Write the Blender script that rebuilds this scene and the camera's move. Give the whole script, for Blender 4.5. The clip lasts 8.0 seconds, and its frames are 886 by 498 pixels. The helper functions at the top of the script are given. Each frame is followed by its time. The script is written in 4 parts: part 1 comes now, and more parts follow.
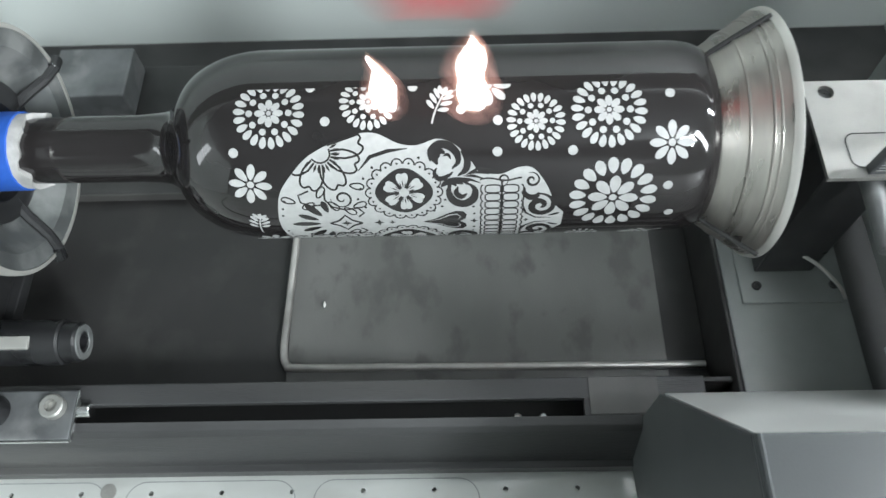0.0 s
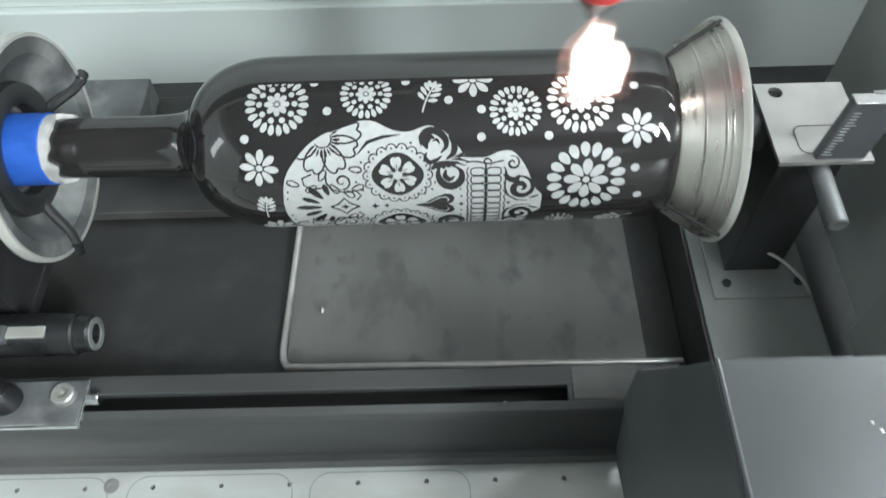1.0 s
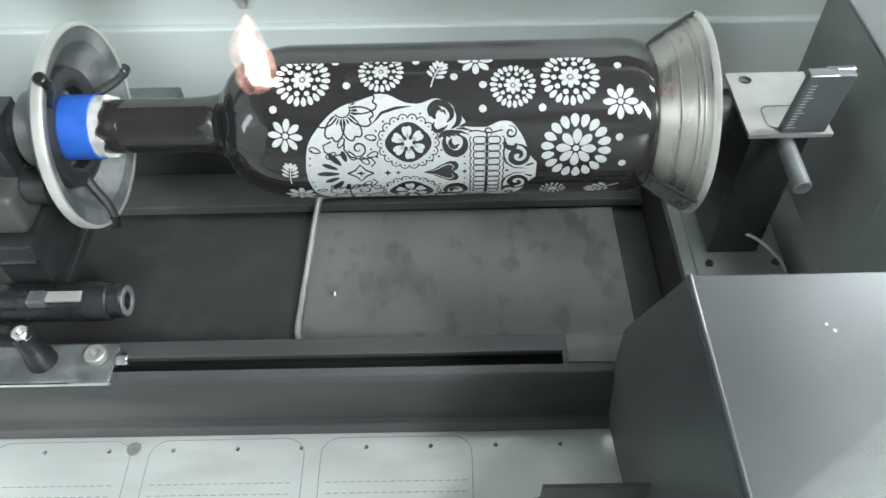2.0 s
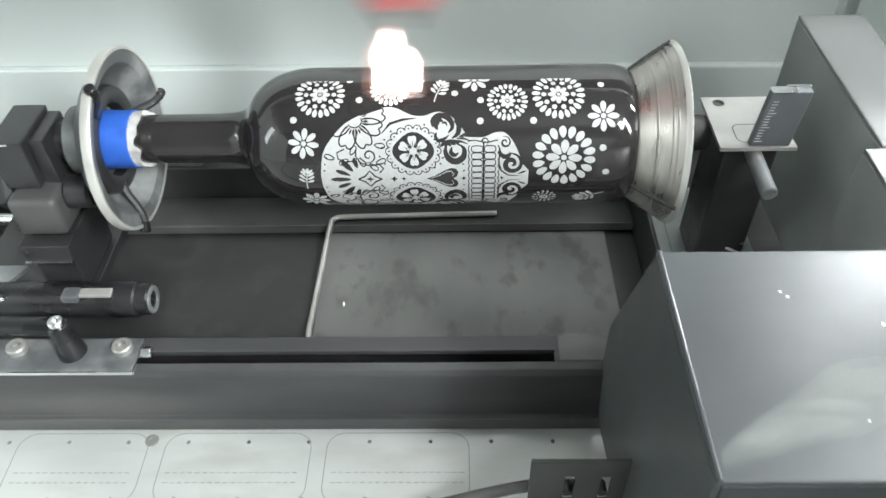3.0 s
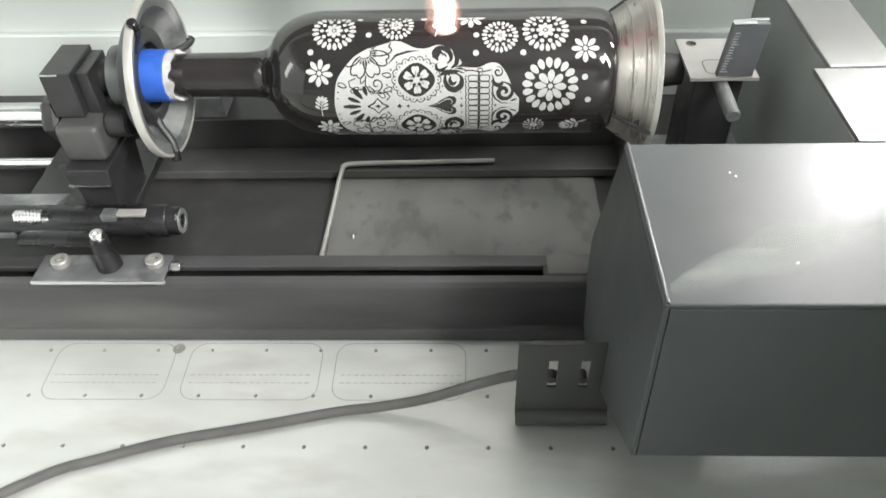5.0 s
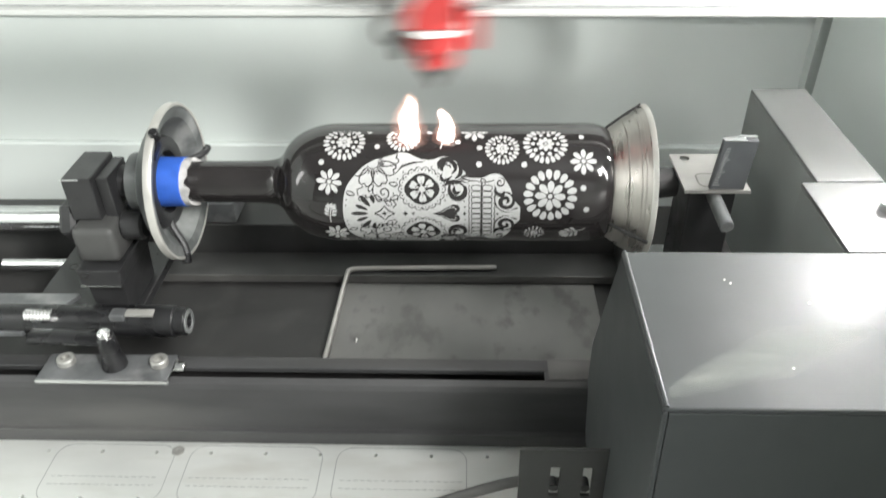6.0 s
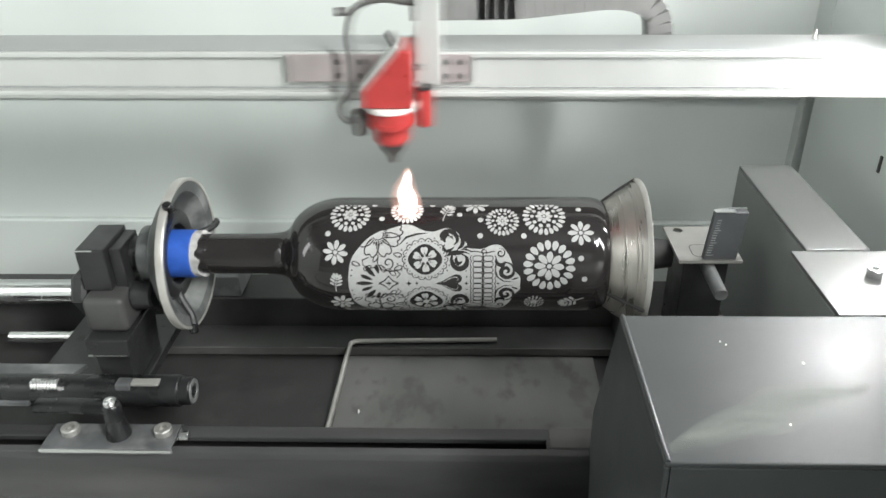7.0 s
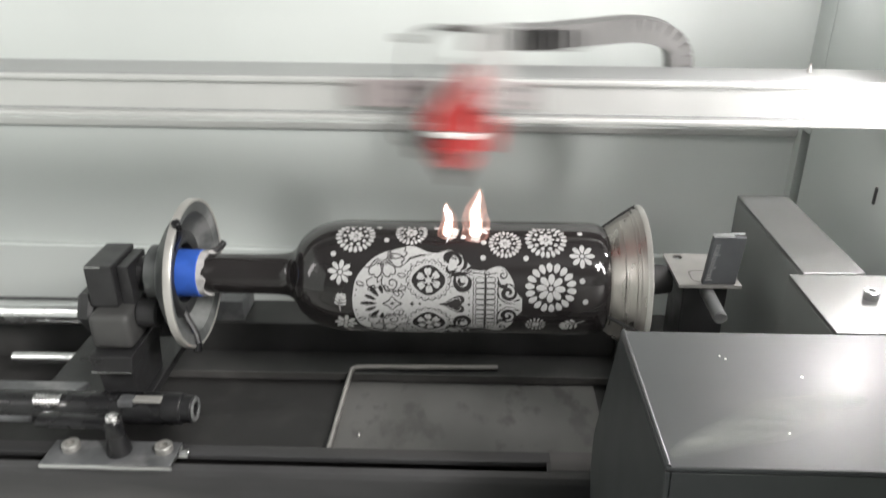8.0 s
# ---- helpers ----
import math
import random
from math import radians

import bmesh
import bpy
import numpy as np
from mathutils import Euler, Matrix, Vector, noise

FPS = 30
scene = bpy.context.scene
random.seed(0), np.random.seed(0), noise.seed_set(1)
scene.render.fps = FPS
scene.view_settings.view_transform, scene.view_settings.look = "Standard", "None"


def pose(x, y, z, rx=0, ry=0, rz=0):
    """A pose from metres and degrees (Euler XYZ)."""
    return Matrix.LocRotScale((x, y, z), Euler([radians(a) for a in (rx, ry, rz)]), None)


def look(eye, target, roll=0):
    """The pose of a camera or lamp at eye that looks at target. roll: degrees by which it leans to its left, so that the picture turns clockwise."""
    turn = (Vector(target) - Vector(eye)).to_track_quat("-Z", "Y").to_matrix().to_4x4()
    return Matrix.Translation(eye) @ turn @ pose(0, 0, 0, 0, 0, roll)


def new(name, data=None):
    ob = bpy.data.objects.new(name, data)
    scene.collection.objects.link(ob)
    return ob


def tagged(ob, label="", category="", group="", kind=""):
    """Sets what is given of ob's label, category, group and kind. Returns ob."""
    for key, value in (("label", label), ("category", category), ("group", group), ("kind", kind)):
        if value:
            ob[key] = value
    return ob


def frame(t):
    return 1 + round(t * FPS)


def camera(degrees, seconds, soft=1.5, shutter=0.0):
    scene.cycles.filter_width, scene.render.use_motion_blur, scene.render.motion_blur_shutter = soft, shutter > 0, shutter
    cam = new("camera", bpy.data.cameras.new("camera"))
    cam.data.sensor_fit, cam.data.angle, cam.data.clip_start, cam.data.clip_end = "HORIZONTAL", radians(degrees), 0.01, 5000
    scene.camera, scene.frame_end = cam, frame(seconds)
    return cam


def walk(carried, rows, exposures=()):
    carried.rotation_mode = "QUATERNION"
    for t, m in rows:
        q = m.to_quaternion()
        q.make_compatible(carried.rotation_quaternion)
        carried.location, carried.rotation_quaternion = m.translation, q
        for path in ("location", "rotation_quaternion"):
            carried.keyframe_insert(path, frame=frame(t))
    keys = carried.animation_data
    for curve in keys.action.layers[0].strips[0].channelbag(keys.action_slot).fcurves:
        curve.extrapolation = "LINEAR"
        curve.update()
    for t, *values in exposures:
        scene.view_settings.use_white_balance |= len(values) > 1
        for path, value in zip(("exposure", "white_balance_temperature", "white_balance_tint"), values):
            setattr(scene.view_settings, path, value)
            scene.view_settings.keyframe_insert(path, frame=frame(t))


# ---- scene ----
cam = camera(60.1, 8.0, 1.5, 1.0)
PATH = [
    (0, (0.0160, 0.0280, 0.3860), (-0.0240, 0.9610, -1.3830), -3.30),
    (0.5, (0.0170, 0.0040, 0.3870), (-0.0140, 1.0490, -1.3180), -2.90),
    (1, (0.0175, -0.0220, 0.3880), (-0.0040, 1.0995, -1.2683), -2.35),
    (1.5, (0.0140, -0.0540, 0.3860), (-0.0020, 1.1360, -1.2220), -2.00),
    (3, (0.0207, -0.1329, 0.3876), (-0.0277, 1.2803, -1.0280), -1.87),
    (3.5, (0.0220, -0.1621, 0.3862), (-0.0326, 1.2899, -0.9891), -1.92),
    (4, (0.0233, -0.1830, 0.3836), (-0.0408, 1.2883, -0.9702), -2.18),
    (5.3, (0.0278, -0.2102, 0.3781), (-0.0476, 1.2353, -1.0039), -2.04),
    (5.4, (0.0279, -0.2109, 0.3780), (-0.0490, 1.2561, -0.9802), -1.94),
    (5.5, (0.0280, -0.2120, 0.3780), (-0.0510, 1.2880, -0.9430), -1.80),
    (5.6, (0.0278, -0.2145, 0.3793), (-0.0524, 1.3593, -0.8511), -1.46),
    (5.7, (0.0276, -0.2153, 0.3803), (-0.0520, 1.3823, -0.8192), -1.37),
    (5.8, (0.0274, -0.2157, 0.3813), (-0.0516, 1.3985, -0.7958), -1.31),
    (6, (0.0270, -0.2160, 0.3830), (-0.0500, 1.4120, -0.7760), -1.30),
    (6.5, (0.0275, -0.2205, 0.3835), (-0.0340, 1.4992, -0.6333), -1.05),
    (7, (0.0240, -0.2330, 0.3820), (-0.0450, 1.5140, -0.5880), -1.10),
    (7.5, (0.0220, -0.2430, 0.3755), (-0.0560, 1.5208, -0.5630), 0.40),
    (8, (0.0220, -0.2480, 0.3700), (-0.0470, 1.5580, -0.4860), -0.20),
]
walk(cam, [(t, look(eye, target, roll)) for t, eye, target, roll in PATH],
     exposures=[(0.0, 0.24, 6200, 10), (1.0, 0.28, 6200, 8), (1.5, 0.36, 6150, 7), (3.0, 0.61, 6400, 11), (5.5, 0.63, 6800, 15), (6.0, 0.56, 6750, 14), (6.5, 0.20, 6600, 12), (7.0, 0.08, 6650, 13), (8.0, -0.04, 6850, 18)])

# ---- light ----
world = bpy.data.worlds.new("room_light")
scene.world = world
world.use_nodes = True
world.node_tree.nodes["Background"].inputs[0].default_value = (0.75, 0.85, 0.85, 1)
world.node_tree.nodes["Background"].inputs[1].default_value = 0.42


def area_lamp(name, eye, target, sx, sy, watts, colour=(1, 1, 1)):
    data = bpy.data.lights.new(name, "AREA")
    data.shape, data.size, data.size_y, data.energy, data.color = "RECTANGLE", sx, sy, watts, colour
    ob = new(name, data)
    ob.matrix_world = look(eye, target)
    return ob


area_lamp("side_lamp", (0.2915, 0.205, 0.262), (0.05, 0.14, 0.14), 0.014, 0.13, 0.72, (0.97, 1, 1))
area_lamp("rear_lamp", (0.2925, 0.330, 0.330), (0.0, 0.32, 0.10), 0.016, 0.08, 0.20, (0.97, 1, 1))
area_lamp("left_lamp", (-0.60, -0.04, 0.31), (0.0, 0.12, 0.08), 0.08, 0.36, 0.52, (0.97, 1, 1))
area_lamp("right_lamp", (0.290, 0.04, 0.29), (-0.05, 0.14, 0.08), 0.03, 0.22, 0.95, (0.97, 1, 1))
area_lamp("ceiling_lamp", (0.88, -0.90, 1.30), (0, 0.1, 0.1), 0.2, 0.8, 54, (0.95, 1, 0.98))


# ---- materials ----
def material(name, colour, rough=0.5, metal=0.0, vary=0.25, scale=40.0, bump=0.1, fine=600.0, stain=None, stain_scale=9.0,
             stain_edge=(0.5, 0.68), rough_vary=0.12, stretch=(1, 1, 1), coat=0.0, spec=0.5):
    m = bpy.data.materials.new(name)
    m.use_nodes = True
    nt = m.node_tree
    b = nt.nodes["Principled BSDF"]
    co = nt.nodes.new("ShaderNodeTexCoord")
    mp = nt.nodes.new("ShaderNodeMapping")
    mp.inputs["Scale"].default_value = stretch
    nt.links.new(co.outputs["Object"], mp.inputs["Vector"])

    def noise_tex(sc, detail=4.0):
        n = nt.nodes.new("ShaderNodeTexNoise")
        n.inputs["Scale"].default_value, n.inputs["Detail"].default_value = sc, detail
        nt.links.new(mp.outputs["Vector"], n.inputs["Vector"])
        return n

    def ramp(src, lo, hi, a, c):
        r = nt.nodes.new("ShaderNodeMapRange")
        r.inputs["From Min"].default_value, r.inputs["From Max"].default_value = lo, hi
        r.inputs["To Min"].default_value, r.inputs["To Max"].default_value = a, c
        nt.links.new(src, r.inputs["Value"])
        return r.outputs["Result"]

    def mix(f, a, c):
        x = nt.nodes.new("ShaderNodeMix")
        x.data_type = "RGBA"
        nt.links.new(f, x.inputs["Factor"])
        for k, v in ((6, a), (7, c)):
            if isinstance(v, tuple):
                x.inputs[k].default_value = (*v, 1)
            else:
                nt.links.new(v, x.inputs[k])
        return x.outputs[2]

    big, small = noise_tex(scale), noise_tex(fine, 2.0)
    lo = tuple(c * (1 - vary) for c in colour)
    hi = tuple(min(1, c * (1 + vary)) for c in colour)
    col = mix(ramp(big.outputs["Fac"], 0.3, 0.7, 0, 1), lo, hi)
    if stain:
        st = noise_tex(stain_scale, 5.0)
        col = mix(ramp(st.outputs["Fac"], stain_edge[0], stain_edge[1], 0, 1), col, stain)
    nt.links.new(col, b.inputs["Base Color"])
    nt.links.new(ramp(big.outputs["Fac"], 0.3, 0.7, max(0.02, rough - rough_vary), min(1, rough + rough_vary)), b.inputs["Roughness"])
    b.inputs["Metallic"].default_value = metal
    b.inputs["Coat Weight"].default_value = coat
    b.inputs["Specular IOR Level"].default_value = spec
    if bump:
        bp = nt.nodes.new("ShaderNodeBump")
        bp.inputs["Strength"].default_value, bp.inputs["Distance"].default_value = bump, 0.0006
        nt.links.new(small.outputs["Fac"], bp.inputs["Height"])
        nt.links.new(bp.outputs["Normal"], b.inputs["Normal"])
    return m


def glow(name, colour, strength):
    m = bpy.data.materials.new(name)
    m.use_nodes = True
    b = m.node_tree.nodes["Principled BSDF"]
    b.inputs["Base Color"].default_value = (*colour, 1)
    b.inputs["Emission Color"].default_value = (*colour, 1)
    b.inputs["Emission Strength"].default_value = strength
    return m


M_WALL = material("wall_paint", (0.62, 0.66, 0.64), 0.38, 0, 0.04, 5, 0.05, 900, rough_vary=0.06)
M_ROOM = material("room_paint", (0.42, 0.43, 0.43), 0.7, 0, 0.06, 2, 0.05, 200)
M_BED = material("brushed_aluminium_bed", (0.63, 0.64, 0.62), 0.42, 0.55, 0.08, 12, 0.08, 700, stain=(0.55, 0.55, 0.52), stain_scale=14, stretch=(1, 3, 1))
M_BASE = material("black_powder_coat", (0.036, 0.036, 0.036), 0.45, 0, 0.4, 30, 0.25, 1500, stain=(0.062, 0.061, 0.059), stain_scale=16, stain_edge=(0.48, 0.75))
M_RAIL = material("worn_black_rail", (0.042, 0.042, 0.043), 0.42, 0, 0.4, 30, 0.25, 1500, stain=(0.075, 0.074, 0.072), stain_scale=26, stain_edge=(0.52, 0.74), stretch=(0.18, 1, 1))
M_TRAY = material("dusty_black_tray", (0.022, 0.021, 0.021), 0.5, 0, 0.3, 25, 0.2, 1200, stain=(0.032, 0.031, 0.030), stain_scale=38, stain_edge=(0.54, 0.70))
M_INSERT = material("dusty_tray_insert", (0.118, 0.117, 0.112), 0.5, 0, 0.2, 18, 0.2, 1200, stain=(0.078, 0.077, 0.074), stain_scale=52, stain_edge=(0.55, 0.66), stretch=(1, 0.6, 1))
M_PANEL = material("grey_green_panel", (0.20, 0.212, 0.208), 0.45, 0.1, 0.2, 20, 0.1, 1200)
M_BRACKET = material("dark_grey_sheet", (0.062, 0.062, 0.061), 0.45, 0.2, 0.2, 30, 0.1, 1200)
M_BOX = material("grey_sheet_steel", (0.062, 0.067, 0.069), 0.45, 0.2, 0.22, 9, 0.05, 1200, stain=(0.080, 0.085, 0.085), stain_scale=7, stain_edge=(0.5, 0.7), rough_vary=0.10)
M_SHELF = material("pale_sheet_steel", (0.15, 0.154, 0.152), 0.34, 0.5, 0.08, 10, 0.05, 1200)
M_PLATE = material("dull_aluminium", (0.37, 0.365, 0.345), 0.45, 0.6, 0.12, 60, 0.1, 1500)
M_ALU = material("turned_aluminium", (0.36, 0.34, 0.315), 0.33, 0.85, 0.2, 30, 0.05, 500, stretch=(6, 1, 1), rough_vary=0.14)
M_RIM = material("pale_aluminium_rim", (0.54, 0.53, 0.50), 0.4, 0.6, 0.06, 60, 0.05, 900)
M_DISH = material("grey_dish", (0.12, 0.126, 0.126), 0.42, 0.4, 0.35, 45, 0.1, 900, stain=(0.27, 0.275, 0.27), stain_scale=40)
M_TAB = material("dark_grey_tab", (0.085, 0.09, 0.095), 0.45, 0.2, 0.2, 45, 0.1, 900)
M_CUP = material("grey_anodised_cup", (0.16, 0.165, 0.17), 0.42, 0.5, 0.35, 45, 0.1, 900, stain=(0.30, 0.30, 0.30), stain_scale=40)
M_BLACK = material("black_anodised", (0.022, 0.022, 0.023), 0.38, 0, 0.3, 60, 0.12, 1500)
M_RUBBER = material("black_rubber", (0.011, 0.011, 0.012), 0.3, 0, 0.2, 60, 0.1, 900)
M_CHAIN = material("grey_nylon_chain", (0.17, 0.168, 0.165), 0.55, 0, 0.12, 60, 0.1, 900)
M_CABLE = material("grey_cable", (0.085, 0.083, 0.08), 0.55, 0, 0.15, 60, 0.1, 900)
M_STEEL = material("polished_steel", (0.72, 0.72, 0.72), 0.2, 1.0, 0.05, 50, 0.03, 900)
M_WIRE = material("worn_steel_wire", (0.50, 0.48, 0.46), 0.4, 0.8, 0.15, 80, 0.1, 900)
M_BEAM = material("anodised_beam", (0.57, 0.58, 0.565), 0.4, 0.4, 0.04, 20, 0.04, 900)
# beam metal again, darkened so the top's shade is in the colour
M_BEAMTOP = material("shaded_beam_top", (0.36, 0.37, 0.365), 0.5, 0.3, 0.06, 20, 0.04, 900)
M_RED = material("red_anodised", (0.40, 0.040, 0.038), 0.35, 0.1, 0.12, 80, 0.08, 900)
M_CARR = material("pinkish_grey_plate", (0.42, 0.37, 0.37), 0.45, 0.4, 0.08, 50, 0.05, 900)
M_WHITE = material("white_label", (0.85, 0.83, 0.80), 0.6, 0, 0.04, 60, 0.03, 900)
M_BLUE = material("blue_masking_tape", (0.022, 0.10, 0.46), 0.65, 0, 0.15, 120, 0.3, 900)
M_TORN = material("torn_grey_tape", (0.50, 0.49, 0.48), 0.5, 0.1, 0.2, 150, 0.4, 700)
M_GLASS = material("near_black_glass", (0.019, 0.017, 0.017), 0.06, 0, 0.2, 20, 0.0, 900, rough_vary=0.02, spec=0.55)
M_MARK = material("frosted_engraving", (0.37, 0.37, 0.366), 0.6, 0, 0.10, 350, 0.2, 2500)
M_INK = material("bare_dark_glass", (0.024, 0.022, 0.022), 0.18, 0, 0.2, 60, 0.0, 900, rough_vary=0.04)
M_LINE = material("scorched_line", (0.30, 0.31, 0.31), 0.6, 0, 0.2, 200, 0.0, 900)
# near-black with the shade of holes and recesses put into the colour
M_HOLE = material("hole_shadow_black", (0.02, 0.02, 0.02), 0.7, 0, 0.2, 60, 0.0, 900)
M_FLAME = glow("white_flame", (1.0, 0.95, 0.90), 15)


def flame_veil(name, colour, strength):
    """Thin outer fire and the bloom round it: added light over clear air."""
    m = bpy.data.materials.new(name)
    m.use_nodes = True
    nt = m.node_tree
    em, tr, mx = nt.nodes.new("ShaderNodeEmission"), nt.nodes.new("ShaderNodeBsdfTransparent"), nt.nodes.new("ShaderNodeAddShader")
    tex, ramp = nt.nodes.new("ShaderNodeTexNoise"), nt.nodes.new("ShaderNodeMapRange")
    crd = nt.nodes.new("ShaderNodeTexCoord")
    tex.inputs["Scale"].default_value = 260
    nt.links.new(crd.outputs["Object"], tex.inputs["Vector"])
    nt.links.new(tex.outputs["Fac"], ramp.inputs[0])
    ramp.inputs[1].default_value, ramp.inputs[2].default_value, ramp.inputs[3].default_value, ramp.inputs[4].default_value = 0.35, 0.65, 0.3 * strength, 1.7 * strength
    em.inputs[0].default_value = (*colour, 1)
    nt.links.new(ramp.outputs[0], em.inputs[1])
    nt.links.new(tr.outputs[0], mx.inputs[0])
    nt.links.new(em.outputs[0], mx.inputs[1])
    nt.links.new(mx.outputs[0], nt.nodes["Material Output"].inputs[0])
    return m


# second veil: the bloom round the fire, put on as a glowing shell
FIRE = [flame_veil("fire_shell", (1.0, 0.62, 0.45), 0.60), flame_veil("fire_bloom", (1.0, 0.50, 0.40), 0.16)]


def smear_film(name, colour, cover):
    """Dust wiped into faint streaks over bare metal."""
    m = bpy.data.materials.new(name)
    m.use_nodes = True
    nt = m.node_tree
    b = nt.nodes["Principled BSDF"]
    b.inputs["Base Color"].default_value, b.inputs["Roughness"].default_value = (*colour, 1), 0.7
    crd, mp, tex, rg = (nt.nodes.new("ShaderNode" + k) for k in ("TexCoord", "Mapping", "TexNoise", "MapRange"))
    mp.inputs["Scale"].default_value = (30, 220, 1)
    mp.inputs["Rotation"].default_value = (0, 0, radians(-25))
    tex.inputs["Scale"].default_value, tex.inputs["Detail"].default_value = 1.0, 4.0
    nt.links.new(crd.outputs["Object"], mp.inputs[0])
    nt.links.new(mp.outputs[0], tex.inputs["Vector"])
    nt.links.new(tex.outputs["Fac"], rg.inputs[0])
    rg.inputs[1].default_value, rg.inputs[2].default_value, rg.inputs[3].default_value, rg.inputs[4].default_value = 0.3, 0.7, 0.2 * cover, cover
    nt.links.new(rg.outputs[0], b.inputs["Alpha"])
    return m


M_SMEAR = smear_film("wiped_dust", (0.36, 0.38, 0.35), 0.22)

# ---- mesh tools ----
def part(name, bm, mat, parent=None, label="", smooth=False):
    me = bpy.data.meshes.new(name)
    bmesh.ops.recalc_face_normals(bm, faces=bm.faces)
    for f in bm.faces:
        f.smooth = smooth
    bm.to_mesh(me)
    bm.free()
    me.materials.append(mat)
    ob = new(name, me)
    if parent is not None:
        ob.parent = parent
    if label:
        ob["label"] = label
    if smooth:
        me.set_sharp_from_angle(angle=radians(38))
    return ob


def thing(name, label, category, at=(0, 0, 0), group="", kind=""):
    ob = new(name)
    ob.location = at
    ob.empty_display_size = 0.01
    return tagged(ob, label, category, group, kind)


def join(*bms):
    out = bms[0]
    for b in bms[1:]:
        me = bpy.data.meshes.new("tmp")
        b.to_mesh(me)
        b.free()
        out.from_mesh(me)
        bpy.data.meshes.remove(me)
    return out


def block(x0, x1, y0, y1, z0, z1, bevel=0.0008, seg=2):
    bm = bmesh.new()
    bmesh.ops.create_cube(bm, size=1)
    for v in bm.verts:
        v.co = ((x0 + x1) / 2 + v.co.x * (x1 - x0), (y0 + y1) / 2 + v.co.y * (y1 - y0), (z0 + z1) / 2 + v.co.z * (z1 - z0))
    if bevel:
        bmesh.ops.bevel(bm, geom=bm.edges[:], offset=bevel, segments=seg, affect="EDGES", profile=0.5)
    return bm


def prism(points, axis, a, b, bevel=0.0006):
    """A closed outline in two axes, pushed along the third from a to b."""
    bm = bmesh.new()
    def at(p, k):
        return {"x": (k, p[0], p[1]), "y": (p[0], k, p[1]), "z": (p[0], p[1], k)}[axis]
    lo = [bm.verts.new(at(p, a)) for p in points]
    hi = [bm.verts.new(at(p, b)) for p in points]
    n = len(points)
    for i in range(n):
        bm.faces.new((lo[i], lo[(i + 1) % n], hi[(i + 1) % n], hi[i]))
    bm.faces.new(lo[::-1])
    bm.faces.new(hi)
    bmesh.ops.recalc_face_normals(bm, faces=bm.faces)
    if bevel:
        bmesh.ops.bevel(bm, geom=bm.edges[:], offset=bevel, segments=2, affect="EDGES", profile=0.5)
    return bm


def lathe(profile, at=(0, 0, 0), axis="x", n=64, closed=False):
    """Turns (along, radius) pairs about an axis."""
    bm = bmesh.new()
    rings = []
    for s, r in profile:
        ring = []
        for k in range(n):
            a = 2 * math.pi * k / n
            c, d = r * math.cos(a), r * math.sin(a)
            p = {"x": (s, c, d), "y": (c, s, d), "z": (c, d, s)}[axis]
            ring.append(bm.verts.new((at[0] + p[0], at[1] + p[1], at[2] + p[2])))
        rings.append(ring)
    pairs = list(zip(rings, rings[1:])) + ([(rings[-1], rings[0])] if closed else [])
    for a, b in pairs:
        for k in range(n):
            bm.faces.new((a[k], a[(k + 1) % n], b[(k + 1) % n], b[k]))
    if not closed:
        bm.faces.new(rings[0][::-1])
        bm.faces.new(rings[-1])
    return bm


def rod(p, q, r, n=24, bevel=0.15):
    """A round bar from p to q with softened ends."""
    p, q = Vector(p), Vector(q)
    length = (q - p).length
    e = min(r * bevel, length / 4)
    bm = lathe([(0, r - e), (e, r), (length - e, r), (length, r - e)], axis="z", n=n)
    turn = (q - p).to_track_quat("Z", "Y").to_matrix().to_4x4()
    bm.transform(Matrix.Translation(p) @ turn)
    return bm


def drilled_plate(x0, x1, y0, y1, z0, z1, cx, cy, r, n=16):
    """A flat plate with one round hole through it."""
    bm = bmesh.new()
    outer = [(x1, y0), (x1, y1), (x0, y1), (x0, y0)]
    ring = [(cx + r * math.cos(2 * math.pi * k / n), cy + r * math.sin(2 * math.pi * k / n)) for k in range(n)]
    lay = [([bm.verts.new((*p, z)) for p in outer], [bm.verts.new((*p, z)) for p in ring]) for z in (z0, z1)]
    q = n // 4
    for o, h in lay:
        for k in range(4):
            arc = [h[(q * (k - 1) - q // 2 + s) % n] for s in range(q + 1)]
            bm.faces.new((o[k - 1], o[k], *arc[::-1]))
    for k in range(4):
        bm.faces.new((lay[0][0][k - 1], lay[0][0][k], lay[1][0][k], lay[1][0][k - 1]))
    for k in range(n):
        bm.faces.new((lay[0][1][k], lay[0][1][(k + 1) % n], lay[1][1][(k + 1) % n], lay[1][1][k]))
    return bm


def smooth_line(points, steps=8):
    """A Catmull-Rom line through the points."""
    pts = [Vector(p) for p in points]
    pts = [2 * pts[0] - pts[1]] + pts + [2 * pts[-1] - pts[-2]]
    out = []
    for i in range(1, len(pts) - 2):
        a, b, c, d = pts[i - 1:i + 3]
        for k in range(steps):
            t = k / steps
            out.append(0.5 * (2 * b + (c - a) * t + (2 * a - 5 * b + 4 * c - d) * t * t + (3 * b - a - 3 * c + d) * t ** 3))
    out.append(pts[-2])
    return out


